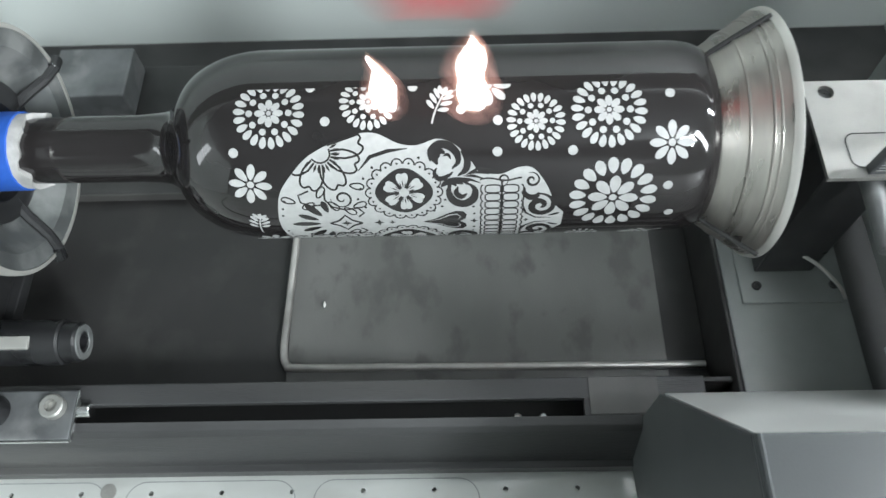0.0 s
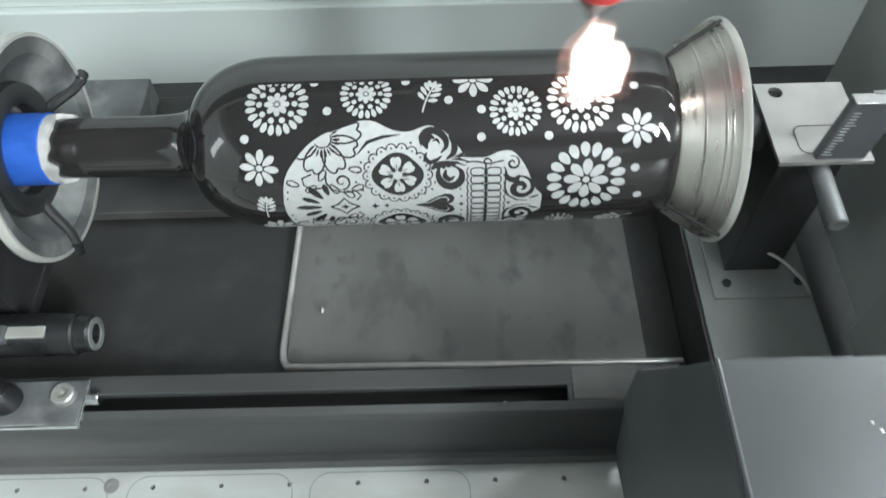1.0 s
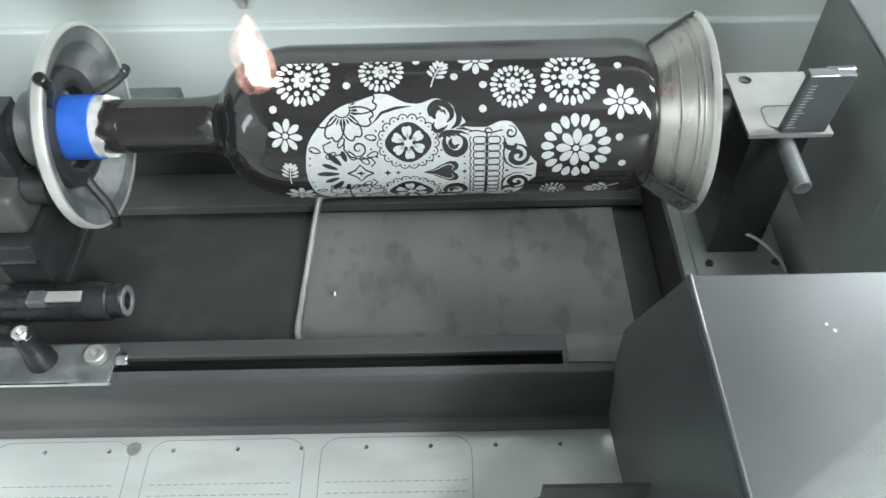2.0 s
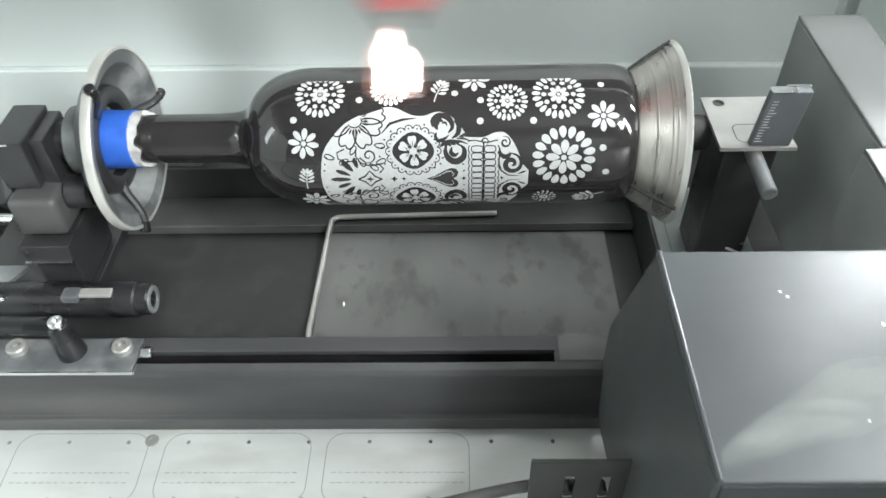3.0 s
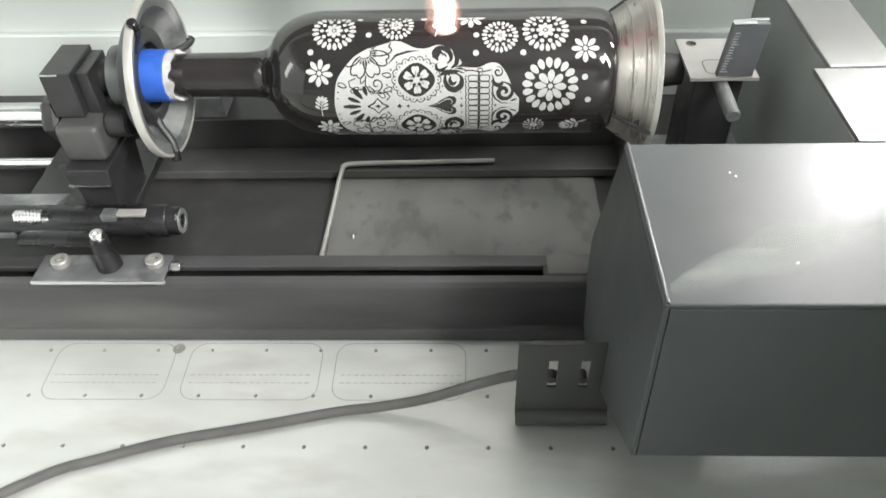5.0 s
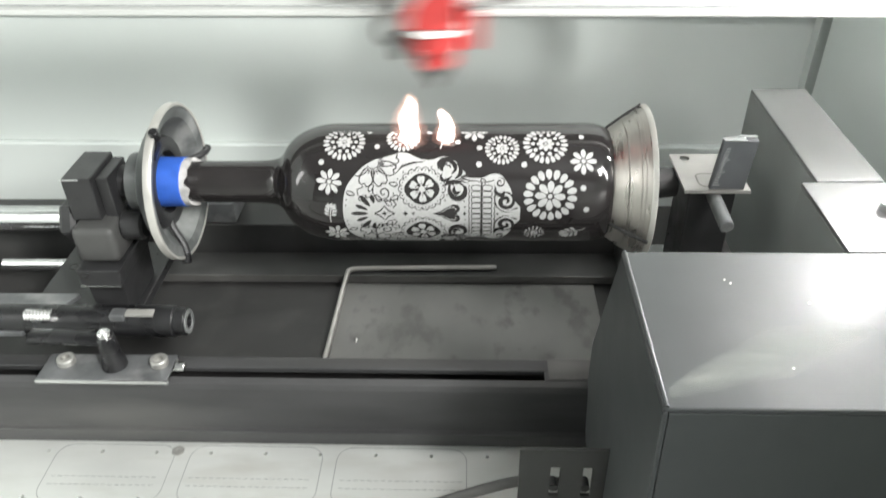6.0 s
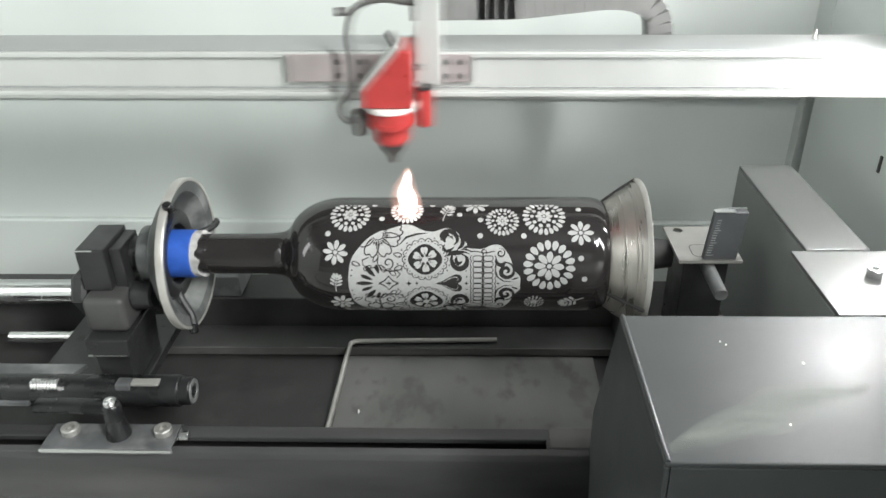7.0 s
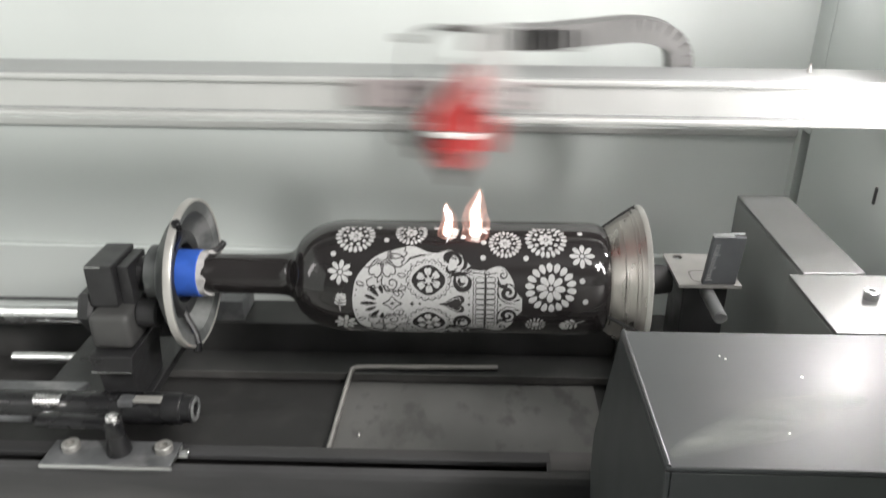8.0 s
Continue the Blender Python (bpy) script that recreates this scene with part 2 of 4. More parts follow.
def tube(points, r, n=12, steps=8, up=(0, 0, 1), flat=1.0):
    line = smooth_line(points, steps)
    bm = bmesh.new()
    rings = []
    for i, p in enumerate(line):
        d = (line[min(i + 1, len(line) - 1)] - line[max(i - 1, 0)]).normalized()
        s = d.cross(Vector(up)).normalized()
        u = s.cross(d)
        rings.append([bm.verts.new(p + r * (math.cos(2 * math.pi * k / n) * s + flat * math.sin(2 * math.pi * k / n) * u)) for k in range(n)])
    for a, b in zip(rings, rings[1:]):
        for k in range(n):
            bm.faces.new((a[k], a[(k + 1) % n], b[(k + 1) % n], b[k]))
    bm.faces.new(rings[0][::-1])
    bm.faces.new(rings[-1])
    return bm


def socket_screw(name, at, r, h, parent=None, mat=None):
    """A socket head cap screw, upright, with a real recess."""
    bm = lathe([(0, r), (h - r * 0.12, r), (h, r * 0.88), (h, r * 0.5), (h * 0.35, r * 0.5)], axis="z", n=20)
    bm.transform(Matrix.Translation(at))
    return part(name, bm, mat or M_STEEL, parent, smooth=True)


# ---- chamber ----
# The machine's wall and gantry fall away a little to the right of the rotary.
SLOPE = 0.5
LEVEL = Matrix.Translation((-0.2, 0, 0)) @ Matrix.Rotation(radians(SLOPE), 4, "Y") @ Matrix.Translation((0.2, 0, 0))
def setting(name, bm, mat, label, smooth=False):
    ob = part(name, bm, mat, smooth=smooth)
    return tagged(ob, label, "structure", kind="structure")


BACK, RIGHT, LEFT, FRONT = 0.398, 0.300, -0.62, -0.62
north = setting("wall_north", join(block(LEFT, RIGHT, BACK, BACK + 0.02, 0.065, 0.75, 0), block(LEFT, RIGHT, BACK - 0.006, BACK + 0.02, -0.02, 0.0645, 0.0015)),
        M_WALL, "pale grey painted steel back wall with a folded seam")
part("wall_rib", block(LEFT, RIGHT, BACK - 0.003, BACK - 0.0002, 0.1795, 0.1865, 0.001), M_BEAM, north)
for piece in (north, *north.children):
    piece.data.transform(LEVEL)
right_wall = setting("wall_east", join(block(RIGHT, RIGHT + 0.02, FRONT, BACK - 0.028, -0.02, 0.45, 0.001), block(RIGHT, RIGHT + 0.02, BACK - 0.012, BACK, -0.02, 0.45, 0),
                          block(RIGHT, RIGHT + 0.02, BACK - 0.028, BACK - 0.012, -0.02, 0.10, 0), block(RIGHT, RIGHT + 0.02, BACK - 0.028, BACK - 0.012, 0.185, 0.62, 0),
                          block(RIGHT + 0.0205, RIGHT + 0.03, BACK - 0.03, BACK, 0.09, 0.2, 0)),
        M_WALL, "pale grey painted steel side wall with a slot")
part("wall_slot", block(RIGHT - 0.001, RIGHT + 0.001, 0.2515, 0.2545, 0.171, 0.183, 0.0005), M_BLACK, right_wall)
setting("wall_west", block(LEFT - 0.02, LEFT, FRONT, BACK, -0.02, 0.62, 0), M_WALL, "pale grey painted steel side wall")
setting("wall_south", block(LEFT, RIGHT, FRONT - 0.02, FRONT, -0.02, 0.15, 0), M_WALL, "pale grey low front wall of the machine")
room = join(block(-1.3, 1.3, 1.0, 1.05, -0.6, 1.5, 0), block(-1.3, 1.3, -1.45, -1.4, -0.6, 1.5, 0), block(-1.35, -1.3, -1.4, 1.0, -0.6, 1.5, 0), block(1.3, 1.35, -1.4, 1.0, -0.6, 1.5, 0))
setting("wall_room", room, M_ROOM, "plain pale walls of the workshop")
setting("ceiling", block(-1.3, 1.3, -1.4, 1.0, 1.5, 1.55, 0), M_ROOM, "plain pale workshop ceiling")
setting("floor", block(-1.3, 1.3, -1.4, 1.0, -0.65, -0.6, 0), M_ROOM, "plain pale workshop floor")
setting("wall_cabinet", block(LEFT - 0.02, RIGHT + 0.03, FRONT - 0.02, BACK + 0.02, -0.6, -0.021, 0.002), M_ROOM, "plain pale machine cabinet under the chamber")


def perforated_bed():
    """A plate with drilled holes on a square grid."""
    bm = bmesh.new()
    pitch, hx, hy, r, n = 0.0349, 0.0020, 0.0985, 0.0013, 8
    cols, rows = range(-17, 8), range(-20, 1)
    grid = {}
    def corner(i, j):
        if (i, j) not in grid:
            grid[i, j] = bm.verts.new((hx + (i - 0.5) * pitch, hy + (j - 0.5) * 0.0349, 0))
        return grid[i, j]
    for i in cols:
        for j in rows:
            c = [corner(i + 1, j), corner(i + 1, j + 1), corner(i, j + 1), corner(i, j)]
            x, y = hx + i * pitch, hy + j * 0.0349
            rim = [bm.verts.new((x + r * math.cos(2 * math.pi * k / n), y + r * math.sin(2 * math.pi * k / n), 0)) for k in range(n)]
            low = [bm.verts.new((v.co.x, v.co.y, -0.006)) for v in rim]
            for k in range(n):
                bm.faces.new((rim[k], low[k], low[(k + 1) % n], rim[(k + 1) % n]))
            bm.faces.new(low)
            for q in range(4):  # one trapezoid for each side of the cell
                a = [rim[(2 * (q - 1) + s) % n] for s in (-1, 0, 1)]
                bm.faces.new((c[q - 1], c[q], a[2], a[1], a[0]))
    bmesh.ops.recalc_face_normals(bm, faces=bm.faces)
    return bm


bed = setting("floor_bed", perforated_bed(), M_BED, "perforated aluminium machine bed with scorched outlines")
# black sheet added for the darkness below the bed
setting("floor_under_bed", block(LEFT, RIGHT, FRONT, BACK, -0.02, -0.0065, 0), M_HOLE, "black sheet standing for the shade under the machine bed")
setting("floor_back", block(LEFT, RIGHT, 0.119, BACK, -0.006, 0.0, 0), M_BASE, "black plate behind the perforated bed")


def flat_line(points, w, z=0.0003):
    bm = bmesh.new()
    pts = [Vector((p[0], p[1], 0)) for p in points]
    row = []
    for i, p in enumerate(pts):
        d = (pts[min(i + 1, len(pts) - 1)] - pts[max(i - 1, 0)]).normalized()
        s = Vector((-d.y, d.x, 0)) * w / 2
        row.append((bm.verts.new(p + s + Vector((0, 0, z))), bm.verts.new(p - s + Vector((0, 0, z)))))
    for a, b in zip(row, row[1:]):
        bm.faces.new((a[0], b[0], b[1], a[1]))
    return bm


def rounded(x0, x1, y0, y1, r):
    out = []
    for cx, cy, a0 in ((x1 - r, y1 - r, 0), (x0 + r, y1 - r, 90), (x0 + r, y0 + r, 180), (x1 - r, y0 + r, 270)):
        out += [(cx + r * math.cos(radians(a0 + k * 15)), cy + r * math.sin(radians(a0 + k * 15))) for k in range(7)]
    return out + out[:1]


for x0, x1 in ((-0.236, -0.160), (-0.150, -0.066), (-0.057, 0.024)):
    part("scorched_outline", flat_line(rounded(x0, x1, 0.0605, 0.1040, 0.010), 0.0005), M_LINE, bed)
    dashes = []
    for y in (0.0790, 0.0730):
        x = x0 + 0.004
        while x < x1 - 0.005:
            dashes.append(flat_line([(x, y), (x + 0.0028, y)], 0.0005))
            x += 0.0042
    part("scorched_dashes", join(*dashes), M_LINE, bed)
part("countersunk_screw", lathe([(0, 0.0040), (0.0004, 0.0038), (0.0004, 0.0016), (0.0001, 0.0014)], (-0.159, 0.0995, 0.0002), "z", 20), M_PLATE, bed, smooth=True)

# ---- rotary attachment ----
AX, AZ, R = 0.2110, 0.1320, 0.0376      # the turning axis and the bottle's radius


def rotary_base():
    ob = thing("rotary_base", "long black sheet steel rotary base with slotted rail and sunken tray", "machine base")
    # the slotted rail, in strips round the slot
    part("front_rail", join(prism([(0.1225, 0.0432), (0.1225, 0.0394), (0.1195, 0.0384), (0.1110, 0.0090), (0.1085, 0.0090), (0.1085, 0.0005), (0.1062, 0.0005), (0.1062, 0.0110), (0.1095, 0.0112), (0.1165, 0.0379), (0.1185, 0.0414)], "x", -0.52, 0.128, 0.0005),
                            block(-0.52, 0.128, 0.1303, 0.1405, 0.0394, 0.0435, 0.0007), block(0.072, 0.128, 0.1222, 0.1306, 0.0396, 0.0432, 0)), M_RAIL, ob, "black rail with a long slot and dusty wear")
    part("rubbed_end", block(0.0745, 0.1060, 0.1228, 0.1400, 0.0437, 0.0440, 0), M_CABLE, ob, "paler rubbed patch at the rail end")
    # black sheet that gives the slot its shade by colour
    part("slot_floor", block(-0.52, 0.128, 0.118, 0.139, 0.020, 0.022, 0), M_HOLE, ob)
    part("tray", join(block(-0.52, 0.1425, 0.1412, 0.292, 0.0055, 0.0078, 0.0005), block(-0.52, 0.1425, 0.1385, 0.1410, 0.006, 0.0393, 0.0005)), M_TRAY, ob, "sunken black tray with dusty smears")
    part("tray_insert", block(-0.074, 0.122, 0.1430, 0.2618, 0.0080, 0.0092, 0.0004), M_INSERT, ob, "paler dusty tray floor with dark smears")
    part("back_lip", block(-0.222, 0.1425, 0.2632, 0.2940, 0.0080, 0.0160, 0.001), M_BASE, ob)
    part("lip_edge", block(-0.222, 0.1425, 0.2622, 0.2631, 0.0095, 0.0164, 0.0004), M_CABLE, ob, "worn front edge of the lip")
    part("end_plate", block(0.1428, 0.1450, 0.112, 0.300, 0.0005, 0.044, 0.0006), M_TRAY, ob)
    part("loop_wire", tube([(0.046, 0.2715, 0.0182), (-0.02, 0.2700, 0.0182), (-0.058, 0.2690, 0.0182), (-0.0695, 0.2672, 0.0182), (-0.0720, 0.258, 0.0175), (-0.0742, 0.215, 0.0135),
                            (-0.0755, 0.180, 0.0118), (-0.0757, 0.168, 0.0115), (-0.0735, 0.1600, 0.0115), (-0.065, 0.1580, 0.0115), (0.0, 0.1575, 0.0115), (0.140, 0.1565, 0.0115)], 0.0021, 10), M_WIRE, ob, "bent worn steel wire loop", True)
    return ob


rotary_base()
for x in (0.042, 0.054):
    tagged(part("slot_screw", lathe([(0, 0.0020), (0.004, 0.0020), (0.0045, 0.0014)], (x, 0.1245, 0.0300), "z", 12), M_STEEL, None, smooth=True), "small bright screw head inside the rail slot", "screw", "slot screws")
for x, y, r in ((0.140, 0.060, 0.0005), (0.142, 0.0575, 0.0006), (0.172, 0.044, 0.0007), (0.152, 0.004, 0.0005)):
    tagged(part("paint_chip", lathe([(0, r), (0.0003, r * 0.7)], (x, y, 0.1702), "z", 6), M_WHITE), "tiny pale chip on the dark steel cover", "debris", "chips on the cover")
tagged(part("glass_chip", lathe([(0, 0.0012), (0.0006, 0.0018), (0.0012, 0.0009)], (-0.0570, 0.194, 0.0100), "x", 7), M_WHITE),
       "tiny pale chip lying on the black tray", "debris")


def motor_cover():
    ob = thing("motor_cover", "dark grey sheet steel motor cover with smudged glossy top", "machine cover", (0.0975, 0, 0))
    x1 = 0.1045
    part("top_panel", block(0, 0.1965, -0.0175, 0.082, 0.1675, 0.170, 0.0009), M_BOX, ob, "smudged glossy grey steel top")
    part("side_panel", prism([(-0.0175, 0.1673), (0.082, 0.1673), (0.122, 0.075), (0.122, 0.002), (0.060, 0.020), (-0.0226, 0.077)], "x", 0.0003, 0.0025), M_BOX, ob)
    part("front_panel", prism([(-0.0175, 0.1673), (-0.0155, 0.1673), (-0.0205, 0.077), (-0.0227, 0.077)], "x", 0.0027, 0.20, 0.0003), M_BOX, ob)
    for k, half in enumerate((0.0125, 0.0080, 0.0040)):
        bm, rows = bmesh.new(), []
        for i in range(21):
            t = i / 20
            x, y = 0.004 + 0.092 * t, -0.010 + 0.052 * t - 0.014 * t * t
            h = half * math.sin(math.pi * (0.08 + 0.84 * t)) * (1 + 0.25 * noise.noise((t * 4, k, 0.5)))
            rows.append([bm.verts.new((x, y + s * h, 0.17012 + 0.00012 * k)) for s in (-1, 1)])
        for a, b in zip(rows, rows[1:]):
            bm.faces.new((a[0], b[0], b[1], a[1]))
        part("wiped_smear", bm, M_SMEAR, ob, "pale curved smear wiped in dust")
    # paler than the other panels: light off the back wall, as base colour
    part("rear_panel", prism([(0.082, 0.1673), (0.080, 0.1673), (0.119, 0.075), (0.1225, 0.075)], "x", 0.0027, x1, 0.0003), M_BEAM, ob, "rear slope with reflected wall light put into a pale colour")
    part("folded_edge", tube([(0.0015, -0.017, 0.1702), (0.0015, 0.03, 0.1702), (0.0015, 0.0815, 0.1702)], 0.0010, 8), M_BOX, ob, "bright folded seam", True)
    return ob


motor_cover()


def side_shelf():
    ob = thing("side_shelf", "pale sheet steel shelf along the chamber side wall", "machine shelf", (0.203, 0, 0))
    part("shelf_top", join(block(0.0005, 0.0945, 0.0822, 0.146, 0.1680, 0.1703, 0.0004), block(0.0085, 0.0440, 0.146, 0.267, 0.1690, 0.1712, 0.0008)), M_SHELF, ob)
    part("shelf_side", block(0.0085, 0.0105, 0.1462, 0.267, 0.06, 0.1688, 0.0006), M_PANEL, ob)
    part("shelf_end", block(0.0107, 0.0415, 0.265, 0.267, 0.06, 0.1688, 0.0006), M_BOX, ob)
    part("outer_side", block(0.0420, 0.0440, 0.1462, 0.267, 0.06, 0.1688, 0.0006), M_SHELF, ob)
    part("notch_side", block(0.0005, 0.0025, 0.086, 0.1460, 0.06, 0.1678, 0.0006), M_PANEL, ob)
    socket_screw("shelf_bolt", (0.033, 0.118, 0.1705), 0.0040, 0.005, ob)
    return ob


side_shelf()


def slotted_bracket():
    ob = thing("slotted_bracket", "dark bent steel bracket with two keyhole slots", "bracket", (0.0520, 0.0245, 0.0))
    w = 0.052
    # one sheet with two upright openings
    face = bmesh.new()
    xs, zs = (0, 0.0165, 0.0215, 0.0335, 0.0385, w), (0.0085, 0.034, 0.057, 0.0705)
    grid = {(i, k, s): face.verts.new((x, 0.0018 * s, z)) for i, x in enumerate(xs) for k, z in enumerate(zs) for s in (0, 1)}
    cells = {(i, k) for i in range(5) for k in range(3)} - {(1, 1), (3, 1)}
    for i, k in cells:
        face.faces.new([grid[q] for q in ((i, k, 0), (i + 1, k, 0), (i + 1, k + 1, 0), (i, k + 1, 0))])
        face.faces.new([grid[q] for q in ((i, k, 1), (i, k + 1, 1), (i + 1, k + 1, 1), (i + 1, k, 1))])
        for (di, dk), (a, b) in {(-1, 0): ((0, 0), (0, 1)), (1, 0): ((1, 1), (1, 0)), (0, -1): ((1, 0), (0, 0)), (0, 1): ((0, 1), (1, 1))}.items():
            if (i + di, k + dk) not in cells:
                face.faces.new([grid[q] for q in ((i + a[0], k + a[1], 0), (i + b[0], k + b[1], 0), (i + b[0], k + b[1], 1), (i + a[0], k + a[1], 1))])
    bmesh.ops.recalc_face_normals(face, faces=face.faces)
    face.transform(Matrix.Translation((0, 0.021, 0)))
    part("bracket_face", face, M_BRACKET, ob)
    part("bracket_foot", tube([(0.0005, 0.0215, 0.0078), (w / 2, 0.0215, 0.0078), (w - 0.0005, 0.0215, 0.0078)], 0.0060, 16), M_BRACKET, ob, "rolled lower edge", True)
    # the bracket's lit side, brightened by a paler metal than the face
    part("bracket_side", block(w - 0.0014, w - 0.0002, 0.0229, 0.0270, 0.006, 0.0702, 0.0005), M_PLATE, ob, "edge plate with its light put into a pale colour")
    for x in (0.0190, 0.0360):
        part("clamp_screw", lathe([(0, 0.0026), (0.006, 0.0026), (0.0068, 0.0020)], (x, 0.0225, 0.0380), "y", 12), M_BLACK, ob, smooth=True)
    return ob


slotted_bracket()
tagged(part("power_cable", tube([(0.090, 0.0545, 0.0300), (0.068, 0.0530, 0.0360), (0.052, 0.0510, 0.0380), (0.032, 0.0510, 0.0300), (0.003, 0.0520, 0.0145), (-0.025, 0.0520, 0.0060), (-0.052, 0.0500, 0.0032), (-0.097, 0.0400, 0.0032), (-0.144, 0.0300, 0.0032), (-0.179, 0.0190, 0.0032), (-0.212, 0.0060, 0.0032), (-0.26, -0.03, 0.0032), (-0.33, -0.12, 0.0032), (-0.40, -0.28, 0.0032)], 0.0030, 14), M_CABLE, None, smooth=True),
       "thick dark grey rubber cable lying across the bed", "cable")


def tail_stock():
    """The sliding carriage that holds the neck end."""
    ob = thing("tail_stock", "black sliding tail stock clamped to the slotted rail", "rotary tail stock", (-0.224, 0.2135, 0))
    y = AX - 0.2135
    part("head_block", join(prism([(-0.0035, 0.119), (0.0150, 0.119), (0.0150, 0.1490), (-0.0035, 0.1490)], "y", -0.0290, 0.0080, 0.0010),
                            prism([(0.0152, 0.112), (0.0230, 0.112), (0.0230, 0.1462), (0.0152, 0.1462)], "y", -0.0230, 0.0060, 0.0008)), M_BLACK, ob, "black stepped bearing block with a bright strip as its lit edge")
    # light along the block's top edge, put on as a steel strip
    part("worn_edge", block(-0.0034, 0.0080, -0.0294, -0.0288, 0.1482, 0.1488, 0), M_STEEL, ob)
    part("spindle", lathe([(0.0232, 0.0120), (0.0290, 0.0128), (0.0340, 0.0128), (0.0345, 0.0108), (0.0420, 0.0108), (0.0425, 0.0118), (0.0500, 0.0120)], (0, y, AZ), "x", 32), M_BLACK, ob, smooth=True)
    part("spindle_flat", block(0.0352, 0.0402, y - 0.0060, y + 0.0010, AZ + 0.0100, AZ + 0.0112, 0.0003), M_CUP, ob, "grey flat on the spindle")
    part("clamp_body", block(-0.0030, 0.0250, -0.0400, 0.0060, 0.0925, 0.1185, 0.0045, 3), M_BRACKET, ob, "dark grey rounded clamp body", True)
    part("lock_knob", rod((-0.0035, -0.0160, 0.1120), (-0.0140, -0.0160, 0.1120), 0.0170, 6, 0.22), M_BLACK, ob, "faceted black lock knob")
    part("bearing", rod((0.0255, -0.0230, 0.1120), (0.0400, -0.0230, 0.1120), 0.0095, 28), M_BLACK, ob, smooth=True)
    part("lower_block", prism([(-0.0020, 0.0800), (0.0245, 0.0800), (0.0260, 0.0920), (-0.0030, 0.0920)], "y", -0.0470, 0.0060, 0.0008), M_BLACK, ob)
    part("bright_foot_line", block(-0.0025, 0.0240, -0.0478, -0.0471, 0.0797, 0.0806, 0), M_STEEL, ob, "bright bare lower edge")
    part("pedestal", prism([(0.0010, 0.0515), (0.0215, 0.0515), (0.0235, 0.0795), (-0.0010, 0.0795)], "y", -0.0430, 0.0040, 0.0008), M_BLACK, ob)
    part("cross_plate", block(-0.052, 0.026, -0.0560, 0.045, 0.0440, 0.0510, 0.0008), M_BLACK, ob)
    part("clamp_cylinder", rod((-0.075, -0.0580, 0.0600), (0.060, -0.0580, 0.0600), 0.0105, 28, 0.1), M_RUBBER, ob, smooth=True)
    part("cylinder_collar", block(0.0200, 0.0298, -0.0665, -0.0580, 0.0660, 0.0712, 0.0012), M_CUP, ob, "dull grey clamp lug")
    part("end_ring", lathe([(0.0673, 0.0082), (0.0680, 0.0080), (0.0680, 0.0052), (0.0673, 0.0050)], (0, -0.0580, 0.0600), "x", 24, True), M_DISH, ob, "dull grey ring on the cylinder end", True)
    part("cylinder_cap", lathe([(0.0602, 0.0092), (0.0660, 0.0092), (0.0672, 0.0080), (0.0672, 0.0035), (0.0640, 0.0030)], (0, -0.0580, 0.0600), "x", 24), M_RUBBER, ob, smooth=True)
    part("bright_sleeve", block(0.0300, 0.0480, -0.0650, -0.0590, 0.0690, 0.0711, 0.0004), M_RIM, ob, "bright bare steel flat")
    part("adjusting_screw", lathe([(k * 0.0011, 0.0036 + 0.0008 * (k % 2)) for k in range(18)], (-0.0350, -0.0640, 0.0690), "x", 16), M_STEEL, ob, "bright threaded adjusting screw")
    part("scale_plate", prism([(-0.11, -0.0700), (-0.0380, -0.0700), (-0.0160, -0.0300), (-0.11, -0.0300)], "z", 0.0560, 0.0600, 0.0006), M_CUP, ob, "grey slanted plate")
    foot = part("foot_plate", block(-0.0185, 0.0640, -0.1000, -0.0770, 0.0440, 0.0485, 0.0008), M_CUP, ob, "grey foot plate with a bright worn edge")
    part("worn_edge", join(block(-0.0185, 0.0640, -0.1008, -0.1002, 0.0460, 0.0482, 0), block(0.0642, 0.0648, -0.1000, -0.0770, 0.0460, 0.0482, 0)), M_STEEL, foot)
    for x in (-0.0045, 0.0550):
        socket_screw("foot_screw", (x, -0.0855, 0.0487), 0.0056, 0.0045, ob, M_PLATE)
    part("clamp_lever", tube([(0.0270, -0.0865, 0.0690), (0.0210, -0.0860, 0.0700), (0.0100, -0.0860, 0.0705), (-0.0060, -0.0860, 0.0710), (-0.0200, -0.0860, 0.0710)], 0.0060, 14, flat=0.6), M_RUBBER, ob, "glossy black clamp lever", True)
    part("lever_post", lathe([(0.0487, 0.0078), (0.0520, 0.0075), (0.0600, 0.0058), (0.0720, 0.0056), (0.0730, 0.0048)], (0.0270, -0.0870, 0), "z", 24), M_RUBBER, ob, smooth=True)
    socket_screw("lever_screw", (0.0270, -0.0870, 0.0732), 0.0040, 0.0030, ob)
    part("rail_stub", rod((0.0650, -0.0860, 0.0465), (0.0710, -0.0860, 0.0465), 0.0034, 16), M_STEEL, ob, smooth=True)
    return ob


tail_stock()
for y, z, r, x0, x1, m in ((0.283, 0.056, 0.0100, -0.60, -0.232, M_STEEL), (0.257, 0.030, 0.0045, -0.342, -0.290, M_STEEL)):
    tagged(part("guide_rod", rod((x0, y, z), (x1, y, z), r, 32), m, None, smooth=True), "polished steel guide rod under the tail stock", "rod", "guide rods")
channel = thing("rear_channel", "black steel channel behind the tray", "machine channel")
part("channel_body", block(-0.60, 0.1425, 0.296, 0.335, 0.002, 0.042, 0.001), M_BASE, channel)
part("channel_block", block(-0.207, -0.165, 0.298, 0.332, 0.0422, 0.0610, 0.001), M_CUP, channel, "grey block")


CUP_X, CONE_X = -0.1630, 0.1340


